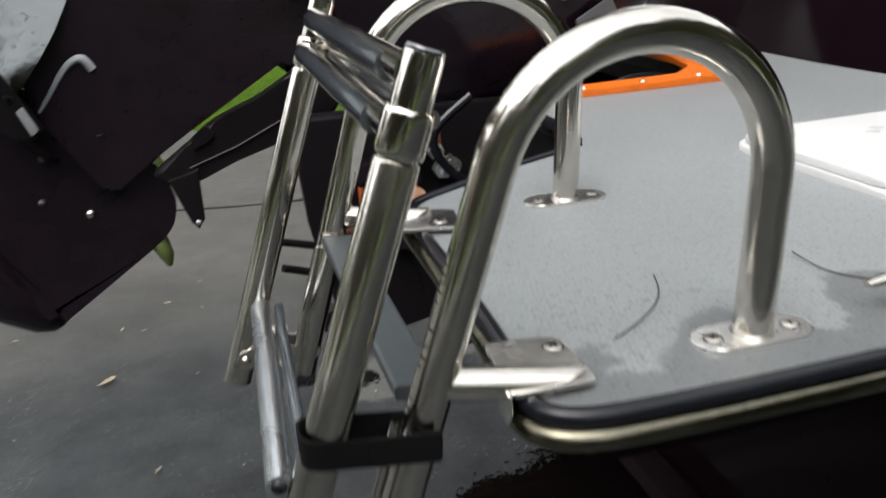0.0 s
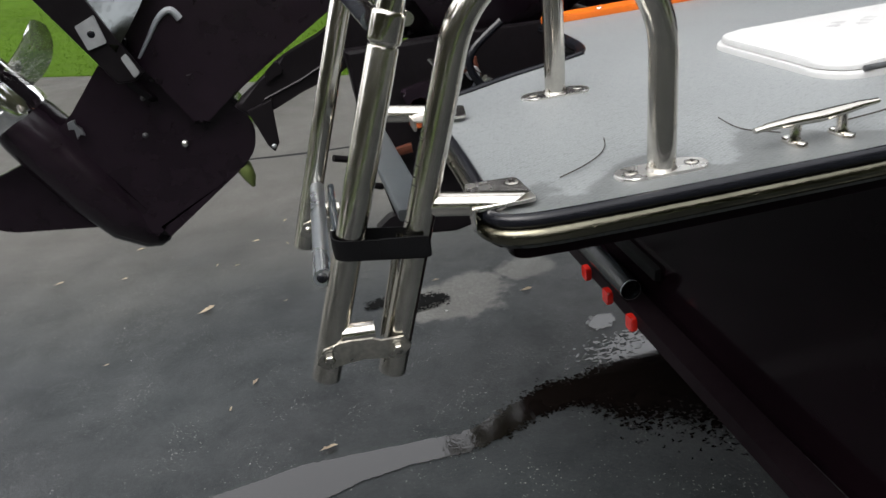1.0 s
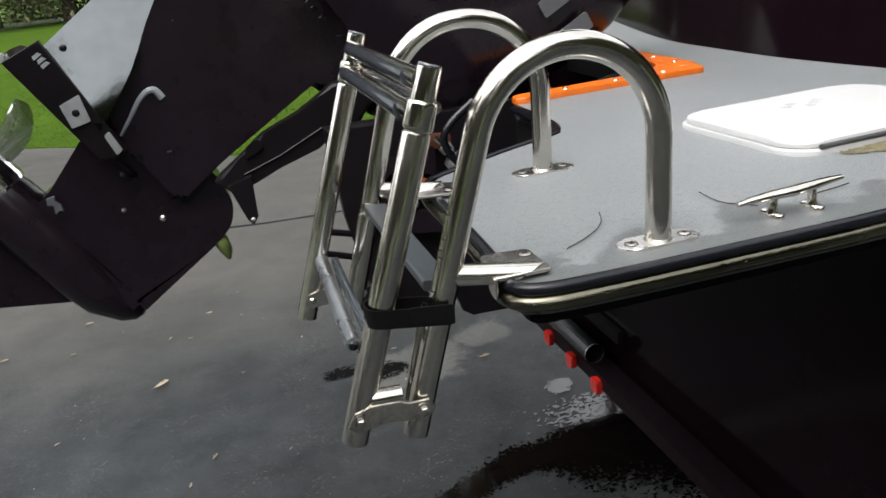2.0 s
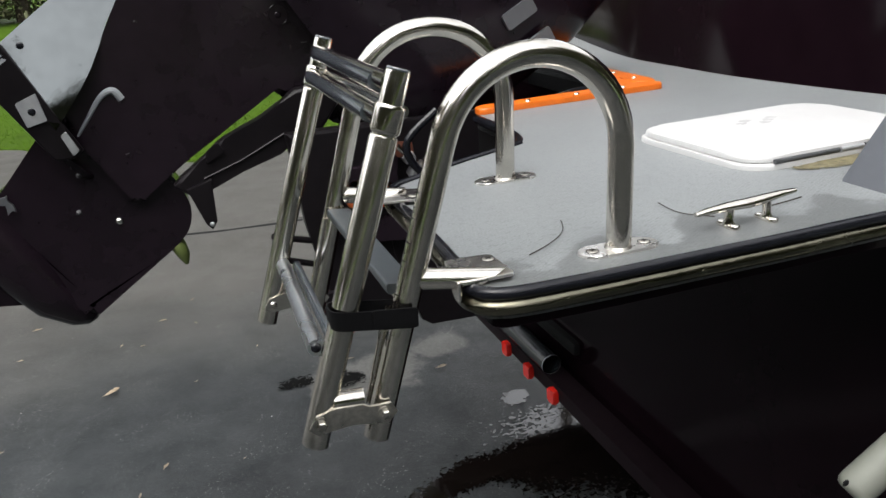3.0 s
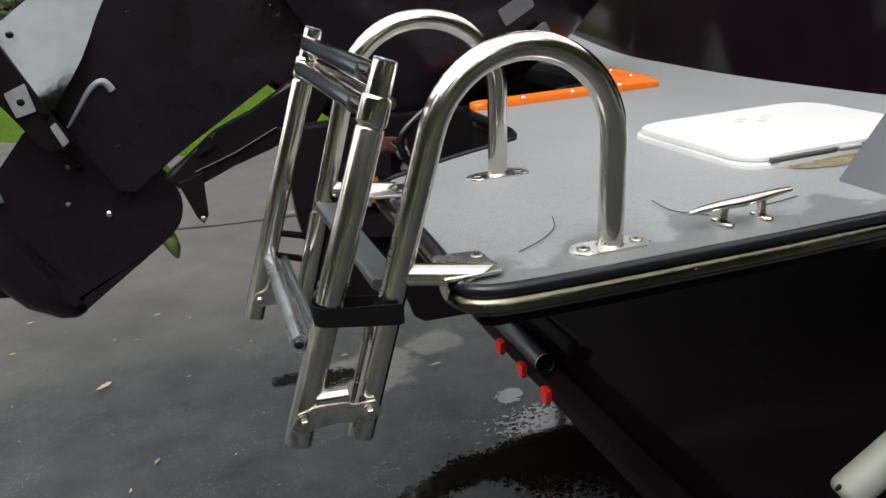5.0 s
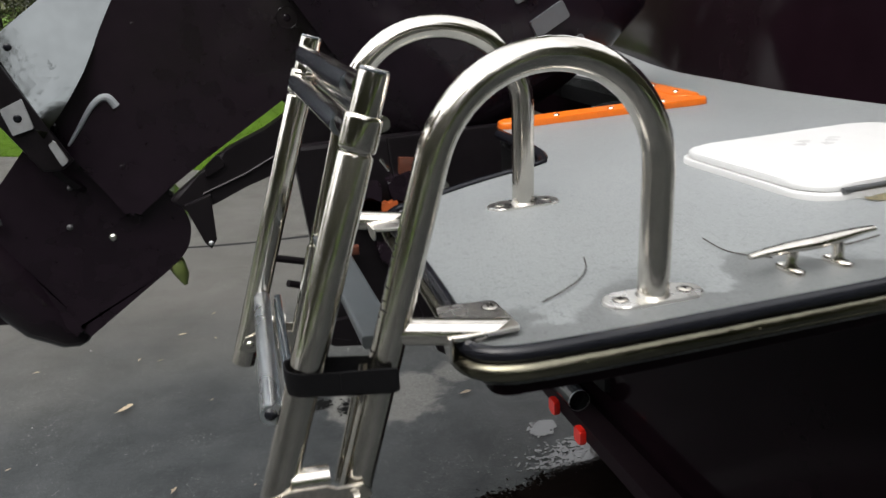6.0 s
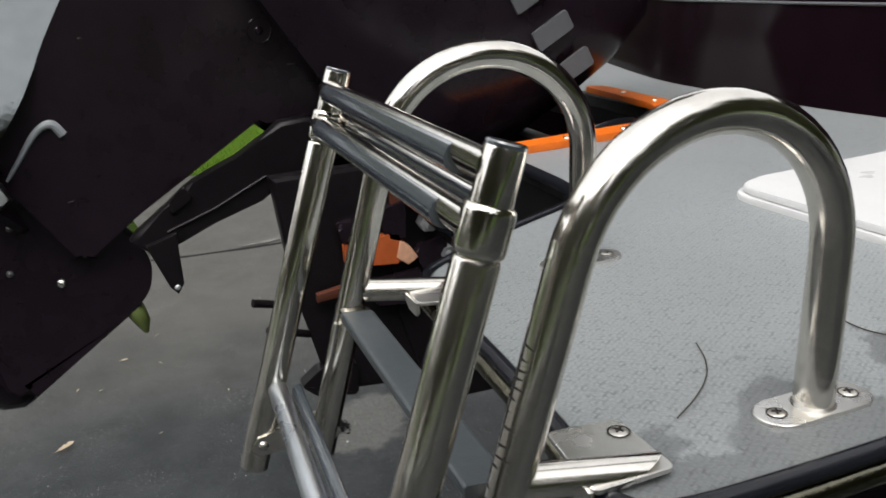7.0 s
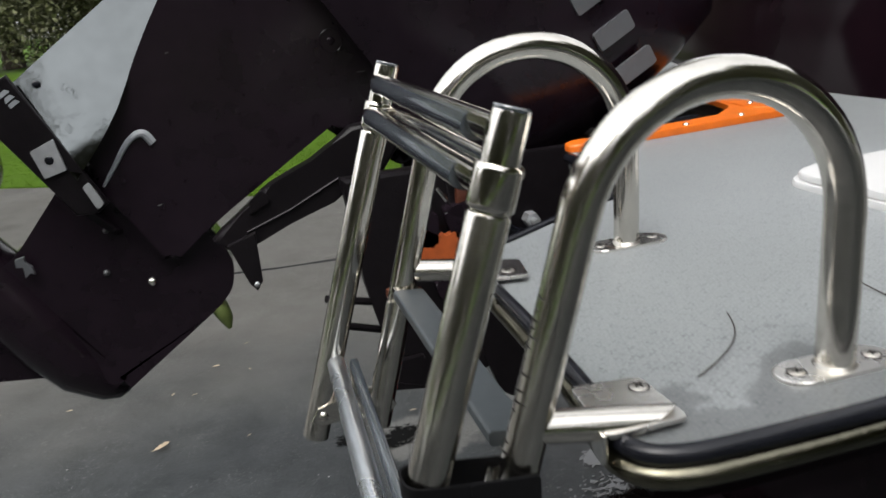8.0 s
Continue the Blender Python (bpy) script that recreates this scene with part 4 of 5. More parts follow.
scratch = random.Random(77)
for a0, b0, ln, turn, w in ((0.055, 0.085, 0.010, 70, 0.0008), (-0.125, 0.27, 0.008, 60, 0.0012), (0.02, 0.545, 0.012, 120, 0.0010), (0.10, 0.50, 0.014, 60, 0.0009)):
    ca, sa = math.cos(radians(turn)), math.sin(radians(turn))
    bend = scratch.uniform(-0.002, 0.002)
    part("scratch", prism([(a0 - w * sa, b0 + w * ca), (a0 + w * sa, b0 - w * ca), (a0 + 0.6 * ln * ca + bend, b0 + 0.6 * ln * sa), (a0 + ln * ca, b0 + ln * sa), (a0 + 0.5 * ln * ca + bend - w * sa, b0 + 0.5 * ln * sa)], M, -0.0712, -0.0695), PALE_SCUFF, motor, "fine pale scratch in the black paint", smooth=False)

port = [M(0.030 + 0.020 * math.cos(t), 0.4975 + 0.020 * math.sin(t), -0.0705) for t in [2 * math.pi * k / 28 for k in range(29)]]
part("port_rim", tube(port, 0.0012, 6, caps=False), ENGINE, motor, "faint moulded ring in the black paint")
part("port_plug", dome(M(0.030, 0.4975, -0.070), 0.007, 0.003, -V), ENGINE, motor)

# cowl: a rounded box, widest in the middle
cb = bmesh.new()
cowl = [(0.52, 0.15, 0.72), (0.57, 0.185, 0.88), (0.68, 0.20, 0.97), (0.85, 0.205, 1.0), (0.98, 0.20, 1.0), (1.09, 0.175, 0.95), (1.14, 0.13, 0.85), (1.16, 0.07, 0.7)]
rings = []
for b, half, grow in cowl:
    ring = []
    for k in range(40):
        t = 2 * math.pi * k / 40
        ca, sa = math.cos(t), math.sin(t)
        ex = 0.55
        aa = 0.125 + 0.345 * grow * math.copysign(abs(ca) ** ex, ca)
        cc = half * math.copysign(abs(sa) ** ex, sa)
        ring.append(cb.verts.new(M(aa, b, cc)))
    rings.append(ring)
for a, b in zip(rings, rings[1:]):
    for k in range(40):
        cb.faces.new((a[k], a[(k + 1) % 40], b[(k + 1) % 40], b[k]))
cb.faces.new(rings[0][::-1])
cb.faces.new(rings[-1])
hood = part("cowl", cb, ENGINE, motor, "glossy black cowl with silver badge")
for k in range(7):
    a0 = -0.085 + 0.0745 * k
    part("badge_bar", prism(rounded([(a0, 0.842), (a0 + 0.034, 0.839), (a0 + 0.038, 0.913), (a0 + 0.004, 0.916)], 0.004), M, -0.2085, -0.20, 0.002), SILVER, hood, "plain silver badge shape")

# swivel arm and clamp
arm = [(-0.420, -0.108), (-0.405, -0.093), (-0.362, -0.064), (-0.325, -0.034), (-0.308, -0.025), (-0.273, -0.010), (-0.233, 0.006), (-0.192, 0.030), (-0.157, 0.056), (-0.11, 0.060), (-0.06, 0.03), (-0.12, -0.048), (-0.185, -0.064), (-0.203, -0.064), (-0.283, -0.098), (-0.34, -0.122), (-0.385, -0.140)]
clamp = [(-0.195, -0.020), (-0.178, -0.21), (-0.135, -0.375), (-0.160, -0.415), (-0.02, -0.43), (0.12, -0.40), (0.14, -0.02)]
P = lambda s, z, c: Vector(((MO + U * s + V * c).x, (MO + U * s + V * c).y, ZD + z))
part("swivel_arm", prism(arm, P, -0.115, -0.08, 0.008), ENGINE_MATT, motor, "black swivel arm")
part("arm_clip", prism(rounded([(-0.352, -0.070), (-0.349, -0.048), (-0.324, -0.028), (-0.312, -0.050)], 0.005), P, -0.122, -0.112, 0.002), ENGINE_MATT, motor, "small dark clip on the arm")
part("arm_rib", tube([P(-0.36, -0.100, -0.116), P(-0.28, -0.072, -0.117), P(-0.19, -0.030, -0.117)], 0.0022, 6), ENGINE, motor, "thin glossy rib")
part("clamp_bracket", prism(clamp, P, -0.185, -0.15, 0.008), ENGINE_MATT, motor, "black clamp bracket")
part("clamp_bracket", prism([(s + 0.07, min(z, -0.10)) for s, z in clamp], P, 0.15, 0.185, 0.008), ENGINE_MATT, motor)
for s0, z in ((-0.250, -0.232), (-0.232, -0.285)):
    part("pin", tube([P(s0, z + 0.014, -0.20), P(-0.16, z - 0.02, -0.17)], 0.007, 10), ENGINE_MATT, motor, "black pin")
fin = [(-0.397, -0.116), (-0.347, -0.100), (-0.348, -0.188), (-0.360, -0.205), (-0.371, -0.191)]
fn = part("trim_stop", prism(fin, P, -0.130, -0.116, 0.002), ENGINE_MATT, motor, "small black hanging bracket")
part("bolt", dome(P(-0.3595, -0.193, -0.130), 0.005, 0.003, -V), GALV, fn)
part("olive_lobe", tube([M(0.255, 0.030, -0.02), M(0.275, 0.026, -0.03), M(0.300, 0.020, -0.03), M(0.318, 0.012, -0.03)], [0.016, 0.017, 0.013, 0.004], 12), OLIVE, motor, "small tapered olive green lobe")

jack = thing("jack_plate", P(0.15, -0.3, 0.0), "black jack plate with orange blocks and pale bolts", "jack plate")
for c in (-0.19, 0.17):
    part("side_plate", prism([(-0.02, -0.02), (0.30, -0.02), (0.30, -0.492), (0.072, -0.486), (0.050, -0.470), (0.028, -0.40), (0.0, -0.30)], P, c, c + 0.02, 0.004), ENGINE_MATT, jack)
part("back_plate", prism([(0.28, -0.02), (0.32, -0.02), (0.32, -0.48), (0.28, -0.48)], P, -0.26, 0.26, 0.004), ENGINE_MATT, jack)
part("bracket", prism(rounded([(-0.092, -0.140), (-0.072, -0.120), (-0.035, -0.142), (-0.004, -0.132), (0.020, -0.168), (0.006, -0.192), (-0.092, -0.182)], 0.008), P, -0.212, -0.196, 0.004), ORANGE_DULL, jack, "curved orange painted bracket")
part("bracket_end", prism([(0.004, -0.150), (0.022, -0.164), (0.035, -0.186), (0.016, -0.197), (-0.004, -0.180)], P, -0.2135, -0.196, 0.002), PALE_ORANGE, jack, "pale corner of the bracket")
part("hanger", prism([(-0.002, -0.058), (0.056, -0.066), (0.059, -0.097), (-0.004, -0.090)], P, -0.205, -0.190, 0.003), SHADED_ORANGE, jack, "brownish-red hanger plate")
part("crossbar", prism([(-0.146, -0.221), (-0.094, -0.214), (-0.094, -0.231), (-0.146, -0.235)], P, -0.212, -0.196, 0.002), SHADED_ORANGE, jack, "red-brown crossbar")
part("foot", prism(rounded([(-0.189, -0.388), (-0.155, -0.363), (-0.09, -0.36), (-0.09, -0.425), (-0.16, -0.415)], 0.006), P, -0.20, -0.17, 0.004), ENGINE_MATT, jack, "black foot of the clamp")
for s, z in ((0.055, -0.13), (0.045, -0.095), (0.09, -0.19), (0.13, -0.14)):
    part("bolt", tube([P(s, z, -0.19), P(s, z, -0.215)], 0.014, 6), GALV, jack, "pale hexagon bolt")
    part("bolt_shank", tube([P(s, z, -0.21), P(s, z, -0.235)], 0.007, 10), GALV, jack)
for s, z, w, h in ((-0.10, -0.11, 0.06, 0.05), (-0.03, -0.095, 0.05, 0.06), (0.03, -0.17, 0.06, 0.05), (-0.06, -0.22, 0.10, 0.05)):
    part("casting", prism(rounded([(s, z), (s + w, z + 0.012), (s + w * 0.9, z - h), (s + 0.01, z - h * 0.8)], 0.008), P, -0.212, -0.18, 0.006), ENGINE, jack, "glossy black casting")
part("ram", tube([P(0.018, -0.066, -0.225), P(0.057, -0.102, -0.225)], 0.006, 12), STEEL, jack, "bright steel ram")
part("ram_end", tube([P(0.067, -0.114, -0.245), P(0.067, -0.114, -0.215)], 0.013, 16), STEEL_PLATE, jack, "round steel ram end")
part("clip", tube([P(-0.042, -0.051, -0.225), P(-0.027, -0.075, -0.225)], 0.004, 8), STEEL_PLATE, jack)
part("hose", tube(smooth_line([P(0.10, 0.0, -0.24), P(0.03, -0.06, -0.25), P(0.08, -0.14, -0.24), P(0.22, -0.2, -0.24)], 6), 0.008, 10), RUBBER, jack)

# ---- the trailer ----
trailer = thing("boat_trailer", Vector((0.6, 1.4, 0.0)), "black boat trailer with red marker lights", "trailer")
R0 = B(0.395, 1.177, -0.80)
across = Vector((0, 1, 0))
q0, q1 = R0 - across * 1.15, R0 + across * 1.15
part("crossmember", prism([(-0.03, -0.010), (0.03, -0.014), (0.03, 0.03), (-0.03, 0.03)], lambda a, b, c: R0 + Vector((0.05 + a, 0, b)) + across * c, -1.1, 1.1, 0.004), TRAILER, trailer)
for c in (-0.152, 0.0, 0.152):
    lamp = part("marker_light", prism(rounded([(-0.018, -0.020), (0.018, -0.020), (0.018, 0.018), (-0.018, 0.018)], 0.005), lambda a, b, d: R0 + across * (c + a) + Vector((-d, 0, b)), -0.020, -0.004, 0.004), RED, trailer, "red marker light")
# unseen rails; the port one is placed to darken the puddle's reflection
for c, s0 in ((-1.0, 0.9), (1.0, 0.0)):
    part("frame_rail", prism([(-0.04, 0.015), (0.04, 0.015), (0.04, 0.13), (-0.04, 0.13)], lambda a, b, s: R0 + across * c + across * a + Vector((0, 0, b - 0.09)) + U * s, s0, 4.0, 0.005), TRAILER, trailer)
pipe_at = R0 + Vector((0.035, -0.10, 0.060))
pm = tube([pipe_at + Vector((0, d, 0)) for d in (0.0, 0.10, 0.29)], 0.0270, 24, caps=False)
tube([pipe_at + Vector((0, d, 0)) for d in (0.0, 0.10, 0.29)], 0.0242, 24, pm, caps=False)
cross_tube = part("cross_tube", pm, DARKPIPE, trailer, "dark grey open-ended roller tube")
part("rim", tube([pipe_at + Vector((0, d, 0)) for d in (-0.0015, 0.0015)], [0.0272, 0.0272], 24, caps=False), GALV, cross_tube, "worn bright rim")
# dark disc stands in for the shade inside the open tube
part("shade_disc", tube([pipe_at + Vector((0, d, 0)) for d in (0.02, 0.03)], 0.0241, 20), DARK, cross_tube)
part("bunk_board", block((0.485, 1.20, ZD - 0.685), (0.035, 0.36, 0.04), 0, 0.012), CARPET, trailer, "dark grey carpeted bunk board")
part("axle", tube([Vector((2.5, 0.10, 0.30)), Vector((2.5, 2.25, 0.30))], 0.035, 14), TRAILER, trailer)
for y0, y1 in ((-0.12, 0.08), (2.27, 2.47)):
    ym = (y0 + y1) / 2
    tyre = part("wheel", tube([Vector((2.5, ym + d, 0.30)) for d in (-0.10, -0.09, -0.06, 0.06, 0.09, 0.10)], [0.22, 0.28, 0.30, 0.30, 0.28, 0.22], 28), RUBBER, trailer, "black rubber tyre")
    part("rim", tube([Vector((2.5, ym + d, 0.30)) for d in (-0.104, -0.10, 0.10, 0.104)], [0.15, 0.18, 0.18, 0.15], 24), GALV, tyre, "grey steel rim")
part("axle_mount", block((2.5, 0.18, 0.40), (0.30, 0.06, 0.22)), TRAILER, trailer)
part("axle_mount", block((2.5, 2.18, 0.40), (0.30, 0.06, 0.22)), TRAILER, trailer)
part("jockey_leg", tube([Vector((4.3, 1.177, 0.0)), Vector((4.3, 1.177, 0.30))], 0.04, 14), TRAILER, trailer)
pole = thing("guide_pole", Vector((0.95, -0.22, 0.0)), "pale plastic trailer guide pole with a bolt", "pole")
pv = [Vector((0.221, -0.105, ZD -0.287)), Vector((0.280, -0.115, ZD -0.235)), Vector((0.516, -0.155, ZD -0.027)), Vector((0.90, -0.19, ZD + 0.02)), Vector((0.95, -0.21, ZD - 0.12)), Vector((0.95, -0.22, 0.0))]
part("pipe", tube([pv[0] + (pv[1] - pv[0]).normalized() * d for d in (0.0, 0.002, 0.006, 0.011)] + pv[1:], [0.0130, 0.0170, 0.0196, 0.0205] + [0.0205] * 5, 20), PVC, pole)
part("bolt", dome(B(0.193, -0.1255, -0.252), 0.004, 0.002, -V), DARK, pole, "small dark bolt")

# ---- on the driveway: water, seam, leaves, grit ----
rng = random.Random(4)


def film(name, spine, mat, label, z=0.003, cell=0.011, ragged=0.35, seed=1, base=0.0, category="puddle", wander=0.45, calm=None):
    """A thin film with a ragged rim, thick along its spine of (x, y, half width), broken up by the stones under it."""
    x0, x1 = min(p[0] - p[2] for p in spine), max(p[0] + p[2] for p in spine)
    y0, y1 = min(p[1] - p[2] for p in spine), max(p[1] + p[2] for p in spine)
    verts, faces, seen = [], [], {}

    def vert(i, j):
        if (i, j) not in seen:
            seen[i, j] = len(verts)
            jit = [0.35 * cell * noise.noise((i * 1.7 + k * 31.3, j * 1.3, seed)) for k in (0, 1)]
            verts.append((x0 + i * cell + jit[0], y0 + j * cell + jit[1], base + z))
        return seen[i, j]

    nx, ny = int((x1 - x0) / cell), int((y1 - y0) / cell)
    for i in range(nx):
        for j in range(ny):
            x, y = x0 + (i + 0.5) * cell, y0 + (j + 0.5) * cell
            best = -9
            for (ax, ay, aw), (bx, by, bw) in zip(spine, spine[1:]):
                ll = (bx - ax) ** 2 + (by - ay) ** 2
                t = max(0, min(1, ((x - ax) * (bx - ax) + (y - ay) * (by - ay)) / ll))
                d = math.hypot(x - ax - t * (bx - ax), y - ay - t * (by - ay))
                best = max(best, 1 - d / (aw + t * (bw - aw)))
            if best < -1.2:
                continue
            rough = ragged if calm is None else ragged * max(0.06, min(1.0, (x - calm) / 0.25))
            h = best + wander * noise.noise((x * 5, y * 5, seed)) + rough * 0.8 * noise.noise((x * 46, y * 66, seed)) + rough * 0.8 * noise.noise((x * 120, y * 150, seed + 3))
            if h > 0.12:
                faces.append((vert(i, j), vert(i + 1, j), vert(i + 1, j + 1), vert(i, j + 1)))
    me = bpy.data.meshes.new(name)
    me.from_pydata(verts, [], faces)
    me.materials.append(mat)
    return tagged(new(name, me), label, category)


film("puddle", [(-1.3, 1.22, 0.10), (-0.80, 1.27, 0.11), (-0.479, 1.328, 0.105), (-0.332, 1.359, 0.075), (-0.176, 1.364, 0.056), (-0.002, 1.356, 0.054), (0.096, 1.385, 0.055), (0.231, 1.44, 0.065), (0.359, 1.485, 0.085), (0.45, 1.48, 0.10), (0.55, 1.46, 0.15), (0.66, 1.45, 0.22), (0.78, 1.47, 0.31), (1.0, 1.36, 0.38), (1.7, 1.32, 0.45)],
     WATER, "shallow rain puddle on the tarmac under the boat", seed=2, ragged=0.55, cell=0.0042, wander=0.20, calm=-0.15)
film("puddle", [(-0.155, 2.345, 0.03), (-0.11, 2.36, 0.048), (-0.075, 2.35, 0.04)], BLACK_PUDDLE, "small puddle, its dark reflection painted black", seed=8, z=0.004, cell=0.0035, ragged=1.3)
film("puddle", [(0.02, 2.27, 0.05), (0.07, 2.31, 0.07), (0.12, 2.30, 0.05)], BLACK_PUDDLE, "small puddle, its dark reflection painted black", seed=9, z=0.004, cell=0.004, ragged=1.1)
film("puddle", [(0.632, 1.855, 0.045), (0.662, 1.885, 0.048)], WATER, "small rain puddle on tarmac", seed=11, cell=0.004, ragged=0.5)
film("scrape", [(0.10, 4.70, 0.015), (0.26, 4.71, 0.03), (0.42, 4.76, 0.02)], PALE_STREAK, "pale streak on tarmac", z=0.006, seed=14, category="scrape")
film("dirt_crust", [(0.352, 0.146, 0.014), (0.40, 0.144, 0.026), (0.47, 0.150, 0.026)], CRUST, "brown mossy dirt along the hatch", z=0.0012, cell=0.004, ragged=0.3, seed=31, base=ZD, category="stain")
seam = smooth_line([Vector((x, y, 0.0)) for x, y in ((-3.5, 4.95), (-1.6, 4.85), (-0.485, 4.73), (-0.16, 4.68), (0.28, 4.63), (0.48, 4.66), (1.6, 4.7), (4, 4.8))], 8)
bm = bmesh.new()
prev = None
for q in seam:
    w = 0.020 + 0.010 * noise.noise((q.x * 4, 0, 0))
    y = q.y + 0.05 * noise.noise((q.x * 2.2, 3, 0))
    cur = [bm.verts.new((q.x, y + s * w, z)) for s, z in ((-1, 0.0005), (-0.6, 0.004), (0.6, 0.004), (1, 0.0005))]
    if prev:
        for k in range(3):
            bm.faces.new((prev[k], prev[k + 1], cur[k + 1], cur[k]))
    prev = cur
tagged(part("tar_seam", bm, TAR), "dark tar-filled crack across the driveway", "crack", kind="structure")


def leaf(at, size, turn, seed):
    r = random.Random(seed)
    bm = bmesh.new()
    rows = []
    bend, twist = r.uniform(-0.35, 0.35), r.uniform(-0.9, 0.9)
    for i in range(13):
        s = i / 12
        blade = max(0.0, (s - 0.16) / 0.84)
        w = 0.010 + 0.15 * math.sin(math.pi * min(1, 0.02 + 0.96 * blade)) ** 0.8 if s > 0.16 else 0.012
        mid = bend * (s - 0.5) ** 2
        curl = 0.16 * (s - 0.45) ** 2 + r.uniform(0, 0.02)
        roll = twist * (s - 0.3) + r.uniform(-0.15, 0.15)
        row = []
        for k in (-1, -0.5, 0, 0.5, 1):
            e = w * k * (r.uniform(0.55, 1.25) if abs(k) == 1 and s > 0.2 else 1.0)
            up = curl + abs(e) * 0.55 + e * math.sin(roll) * 0.45
            row.append(bm.verts.new((size * (s - 0.5 + r.uniform(-0.015, 0.015)), size * (mid + e * math.cos(roll)), 0.003 + size * max(0.0, up))))
        rows.append(row)
    for a, b in zip(rows, rows[1:]):
        for k in range(4):
            bm.faces.new((a[k], a[k + 1], b[k + 1], b[k]))
    bmesh.ops.solidify(bm, geom=bm.faces[:], thickness=0.0012)
    bm.transform(pose(at[0], at[1], 0.004, 0, 0, turn))
    return tagged(part("leaf", bm, LEAF), "curled dry brown leaf on tarmac", "leaf", group="fallen leaves")


for i, (x, y, s, t) in enumerate(((-0.83, 2.603, 0.085, 35), (-0.622, 3.289, 0.045, 0), (0.467, 2.213, 0.055, 5), (-0.628, 1.947, 0.04, 60), (-0.403, 1.473, 0.06, 10), (-0.711, 1.807, 0.03, 80),
                                  (-1.56, 3.21, 0.05, 15), (0.14, 2.46, 0.035, 0), (-0.47, 3.5, 0.03, 40), (-0.804, 3.069, 0.032, 70), (-0.465, 3.179, 0.03, 120), (-1.2, 2.3, 0.025, 20), (-0.712, 3.024, 0.03, 10), (-1.242, 3.12, 0.035, 0), (-1.211, 3.467, 0.05, 15), (-0.495, 2.55, 0.022, 30), (-0.217, 2.779, 0.022, 80), (-0.367, 1.882, 0.016, 40))):
    leaf((x, y), s, t, i)
bm = bmesh.new()
for i in range(700):
    x, y = rng.uniform(-2.6, 1.8), rng.uniform(0.7, 6.5)
    r = rng.uniform(0.0012, 0.0034) * (2.2 if rng.random() < 0.06 else 1)
    bmesh.ops.create_icosphere(bm, subdivisions=1, radius=r, matrix=Matrix.Translation((x, y, r * 0.5)) @ Matrix.Diagonal((1, rng.uniform(0.6, 1.3), 0.7, 1))) if i < 160 else [bm.faces.new([bm.verts.new((x + r * math.cos(a), y + r * math.sin(a), z)) for a, z in ((0, 0.0006), (2.1, 0.0007), (4.2, r))]) for _ in (0,)]
tagged(part("grit", bm, CHIP, smooth=False), "scattered pale grit on tarmac", "grit", kind="stuff")


def twig(pts, r, label):
    return tagged(part("twig", tube(smooth_line([B(x, y, z) for x, y, z in pts], 5), r, 6), DEBRIS), label, "twig")


twig([(-0.012, 0.103, 0.004), (-0.020, 0.082, 0.002), (-0.036, 0.060, 0.002), (-0.060, 0.040, 0.002), (-0.086, 0.024, 0.002)], 0.0006, "thin dark twig lying on the deck")
twig([(0.112, 0.103, 0.004), (0.113, 0.075, 0.002), (0.119, 0.055, 0.002), (0.138, 0.034, 0.002)], 0.0006, "thin dark grass stem beside the cleat")

twig([(0.203, 0.0315, 0.003), (0.230, 0.0355, 0.003), (0.250, 0.0385, 0.0035), (0.257, 0.0392, 0.004)], 0.0008, "thin dark stem beside the cleat")

# ---- lawn and trees ----
verts, faces = [], []
edge_x, edge_ys = [e[0] for e in edge], [e[1] for e in edge]
for i in range(90000):
    x = rng.uniform(-9, 3.5)
    y = 6.9 + rng.random() ** 1.8 * 13
    y = max(y, float(np.interp(x, edge_x, edge_ys)) + rng.uniform(-0.02, 0.1))
    h, w, a = rng.uniform(0.012, 0.04), rng.uniform(0.0015, 0.004), rng.uniform(0, 6.28)
    dx, dy = math.cos(a) * w, math.sin(a) * w
    k, q = rng.uniform(-0.04, 0.04), len(verts)
    verts += [(x - dx, y - dy, -0.03), (x + dx, y + dy, -0.03), (x + k, y + k, h - 0.03)]
    faces.append((q, q + 1, q + 2))
me = bpy.data.meshes.new("grass")
me.from_pydata(verts, [], faces)
me.materials.append(GRASS)
tagged(new("grass", me), "short green lawn grass", "grass", kind="stuff")


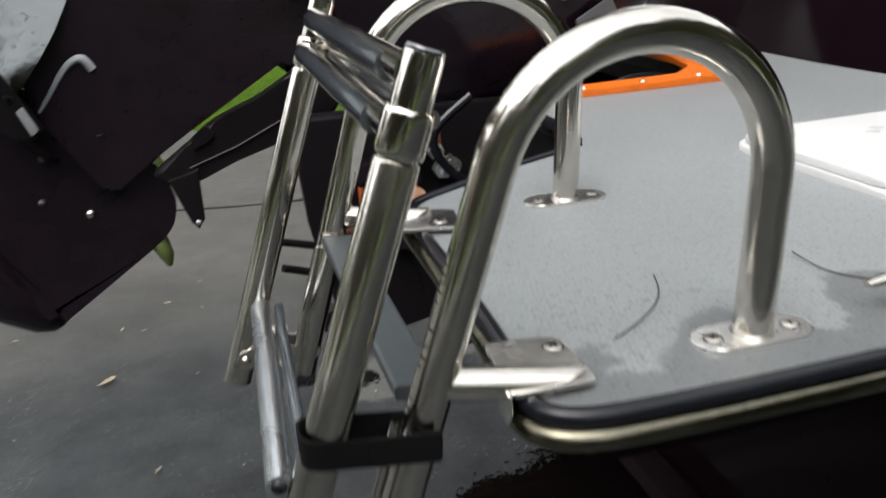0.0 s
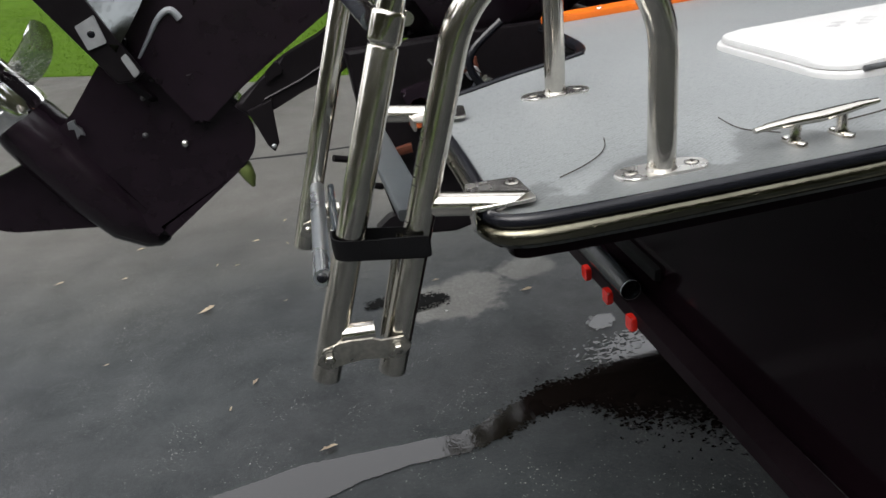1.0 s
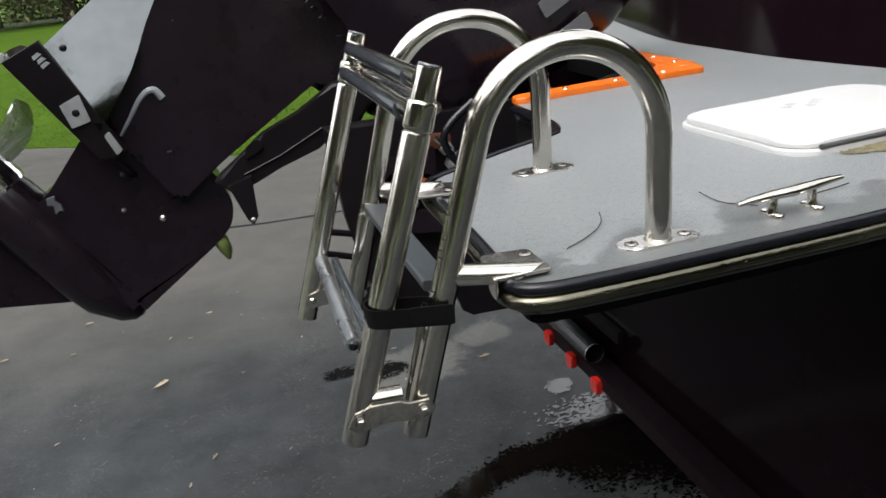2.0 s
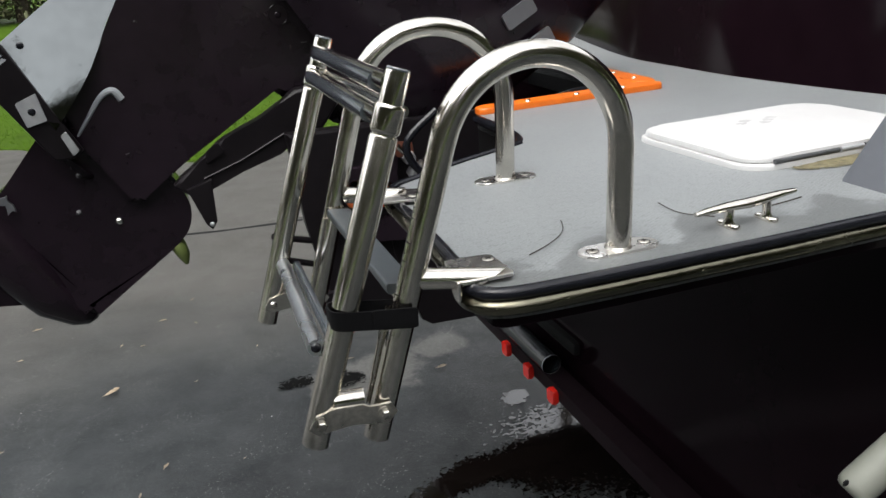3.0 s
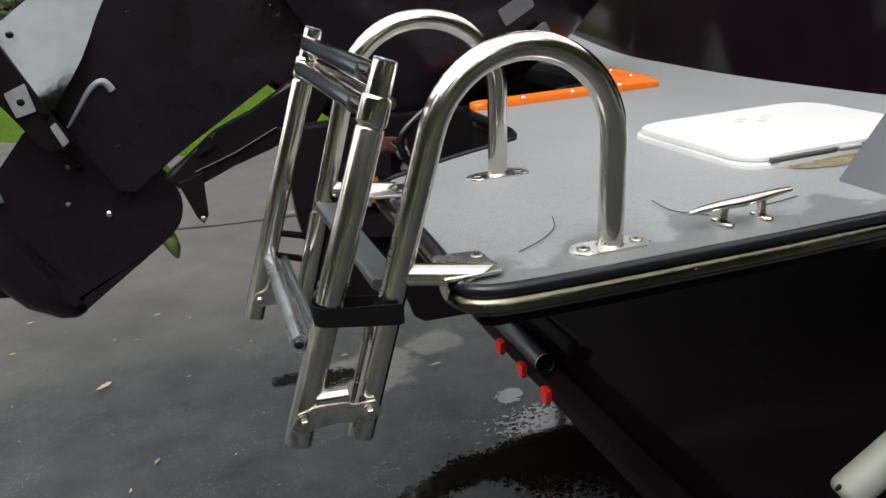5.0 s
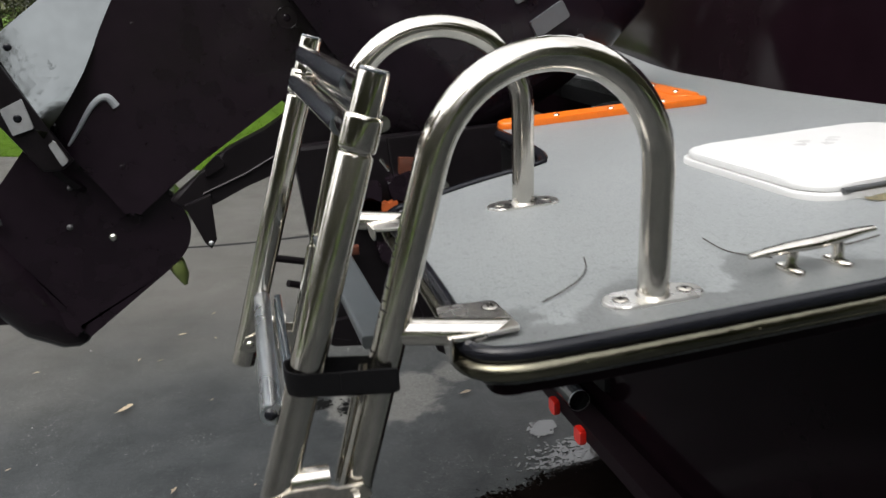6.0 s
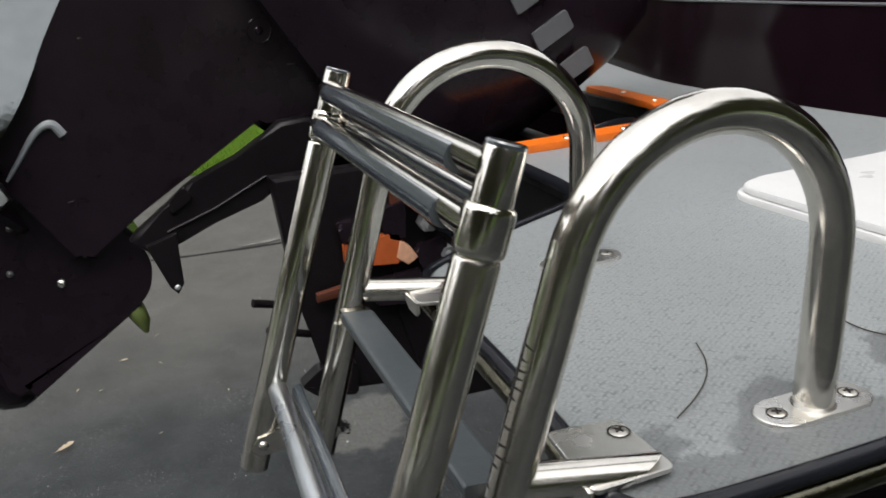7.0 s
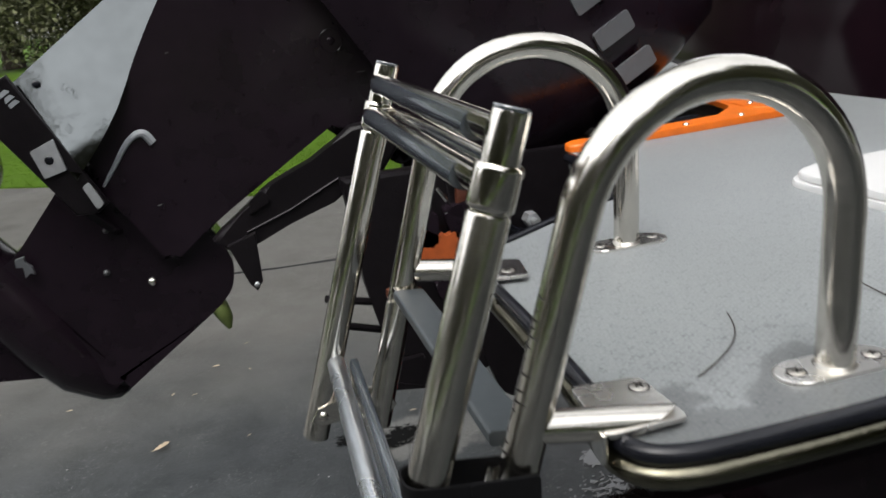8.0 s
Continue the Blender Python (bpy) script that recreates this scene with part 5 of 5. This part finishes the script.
def make_tree(name, height, spread, seed, low=0.08, high=0.8, leaf_size=1.0):
    r = random.Random(seed)
    tree = thing(name, Vector((0, 0, 0)), "leafy dark green garden tree", "tree", "trees round the garden")
    bm = tube([Vector((0, 0, -0.1)), Vector((0.05, 0, height * 0.2)), Vector((0, 0.1, height * 0.5)), Vector((0.1, 0, height * 0.85))], [0.22, 0.17, 0.11, 0.03], 8)
    tips = []
    for k in range(26):
        z0 = height * r.uniform(low, high)
        a = r.uniform(0, 6.28)
        ln = spread * r.uniform(0.5, 1.0) * (1.1 - 0.5 * z0 / height)
        tip = Vector((math.cos(a) * ln, math.sin(a) * ln, z0 + ln * r.uniform(-0.1, 0.4)))
        tube([Vector((0, 0, z0)), tip * 0.5 + Vector((0, 0, z0 * 0.5)), tip], [0.06, 0.04, 0.015], 5, bm)
        tips.append(tip)
    part("trunk", bm, BARK, tree)
    verts, faces = [], []
    for k in range(70000 if leaf_size < 1 else 30000):
        tip = r.choice(tips)
        q = r.uniform(0.2, 1.05)
        c = Vector((tip.x * q, tip.y * q, tip.z)) + Vector((r.gauss(0, 0.5), r.gauss(0, 0.5), r.gauss(0, 0.5)))
        c.z = max(c.z, 0.15)
        s = r.uniform(0.045, 0.11) * leaf_size
        t = Euler((r.uniform(-1.2, 1.2), r.uniform(-1.2, 1.2), r.uniform(0, 6.28))).to_matrix()
        k = len(verts)
        verts += [c + t @ Vector(q) for q in ((-s, 0, 0), (0, -s * 0.55, 0), (s, 0, s * 0.2), (0, s * 0.55, 0))]
        faces.append((k, k + 1, k + 2, k + 3))
    me = bpy.data.meshes.new("crown")
    me.from_pydata([tuple(v) for v in verts], [], faces)
    me.materials.append(FOLIAGE)
    crown = new("crown", me)
    crown.parent = tree
    return tree


tree_a = make_tree("tree", 8.5, 3.2, 3, leaf_size=0.62)
tree_b = make_tree("tree", 7.0, 3.0, 7, leaf_size=0.62)
# tree out of view, added so its crown darkens the puddle's reflection
tall = make_tree("shade_tree", 15.0, 4.2, 9, 0.60, 0.95, 2.2)
tagged(tall, "tall bare-trunked unseen tree, its dark crown added to darken the puddle", "tree")
tall.location = (5.4, 11.0, 0)
tree_a.location, tree_b.location = (-15.3, 45.9, 0), (-6.8, 47.6, 0)
tree_a.scale = tree_b.scale = (1.7, 1.7, 1.7)
ring = random.Random(12)
spots = [(-24, 42.5), (3.4, 47.6), (12, 46), (20, 42.5), (-11, 49.3), (-1.7, 50), (-19.5, 47.6)]
# mostly unseen ring, added and sized to darken what steel and hull mirror
for k in range(19):
    a = radians(35 - k * 14)
    d = 14.5 + ring.uniform(-1.5, 1.5) if -170 < math.degrees(a) < -10 else 20 + ring.uniform(-1.5, 1.5)
    spots.append((d * math.cos(a), d * math.sin(a)))
for k, (x, y) in enumerate(spots):
    t = copy_thing((tree_a, tree_b)[k % 2], pose(x, y, 0, 0, 0, ring.uniform(0, 360)))
    t.scale = (2.7, 2.7, 3.2) if y > 45 else (1.9, 1.9, 1.9) if y > 40 else (1.1, 1.1, 1.12) if y < 0 and abs(x) < 6 else (1.5, 1.5, 1.6) if y < 0 else (1.15,) * 3 if k % 3 else (1.0,) * 3
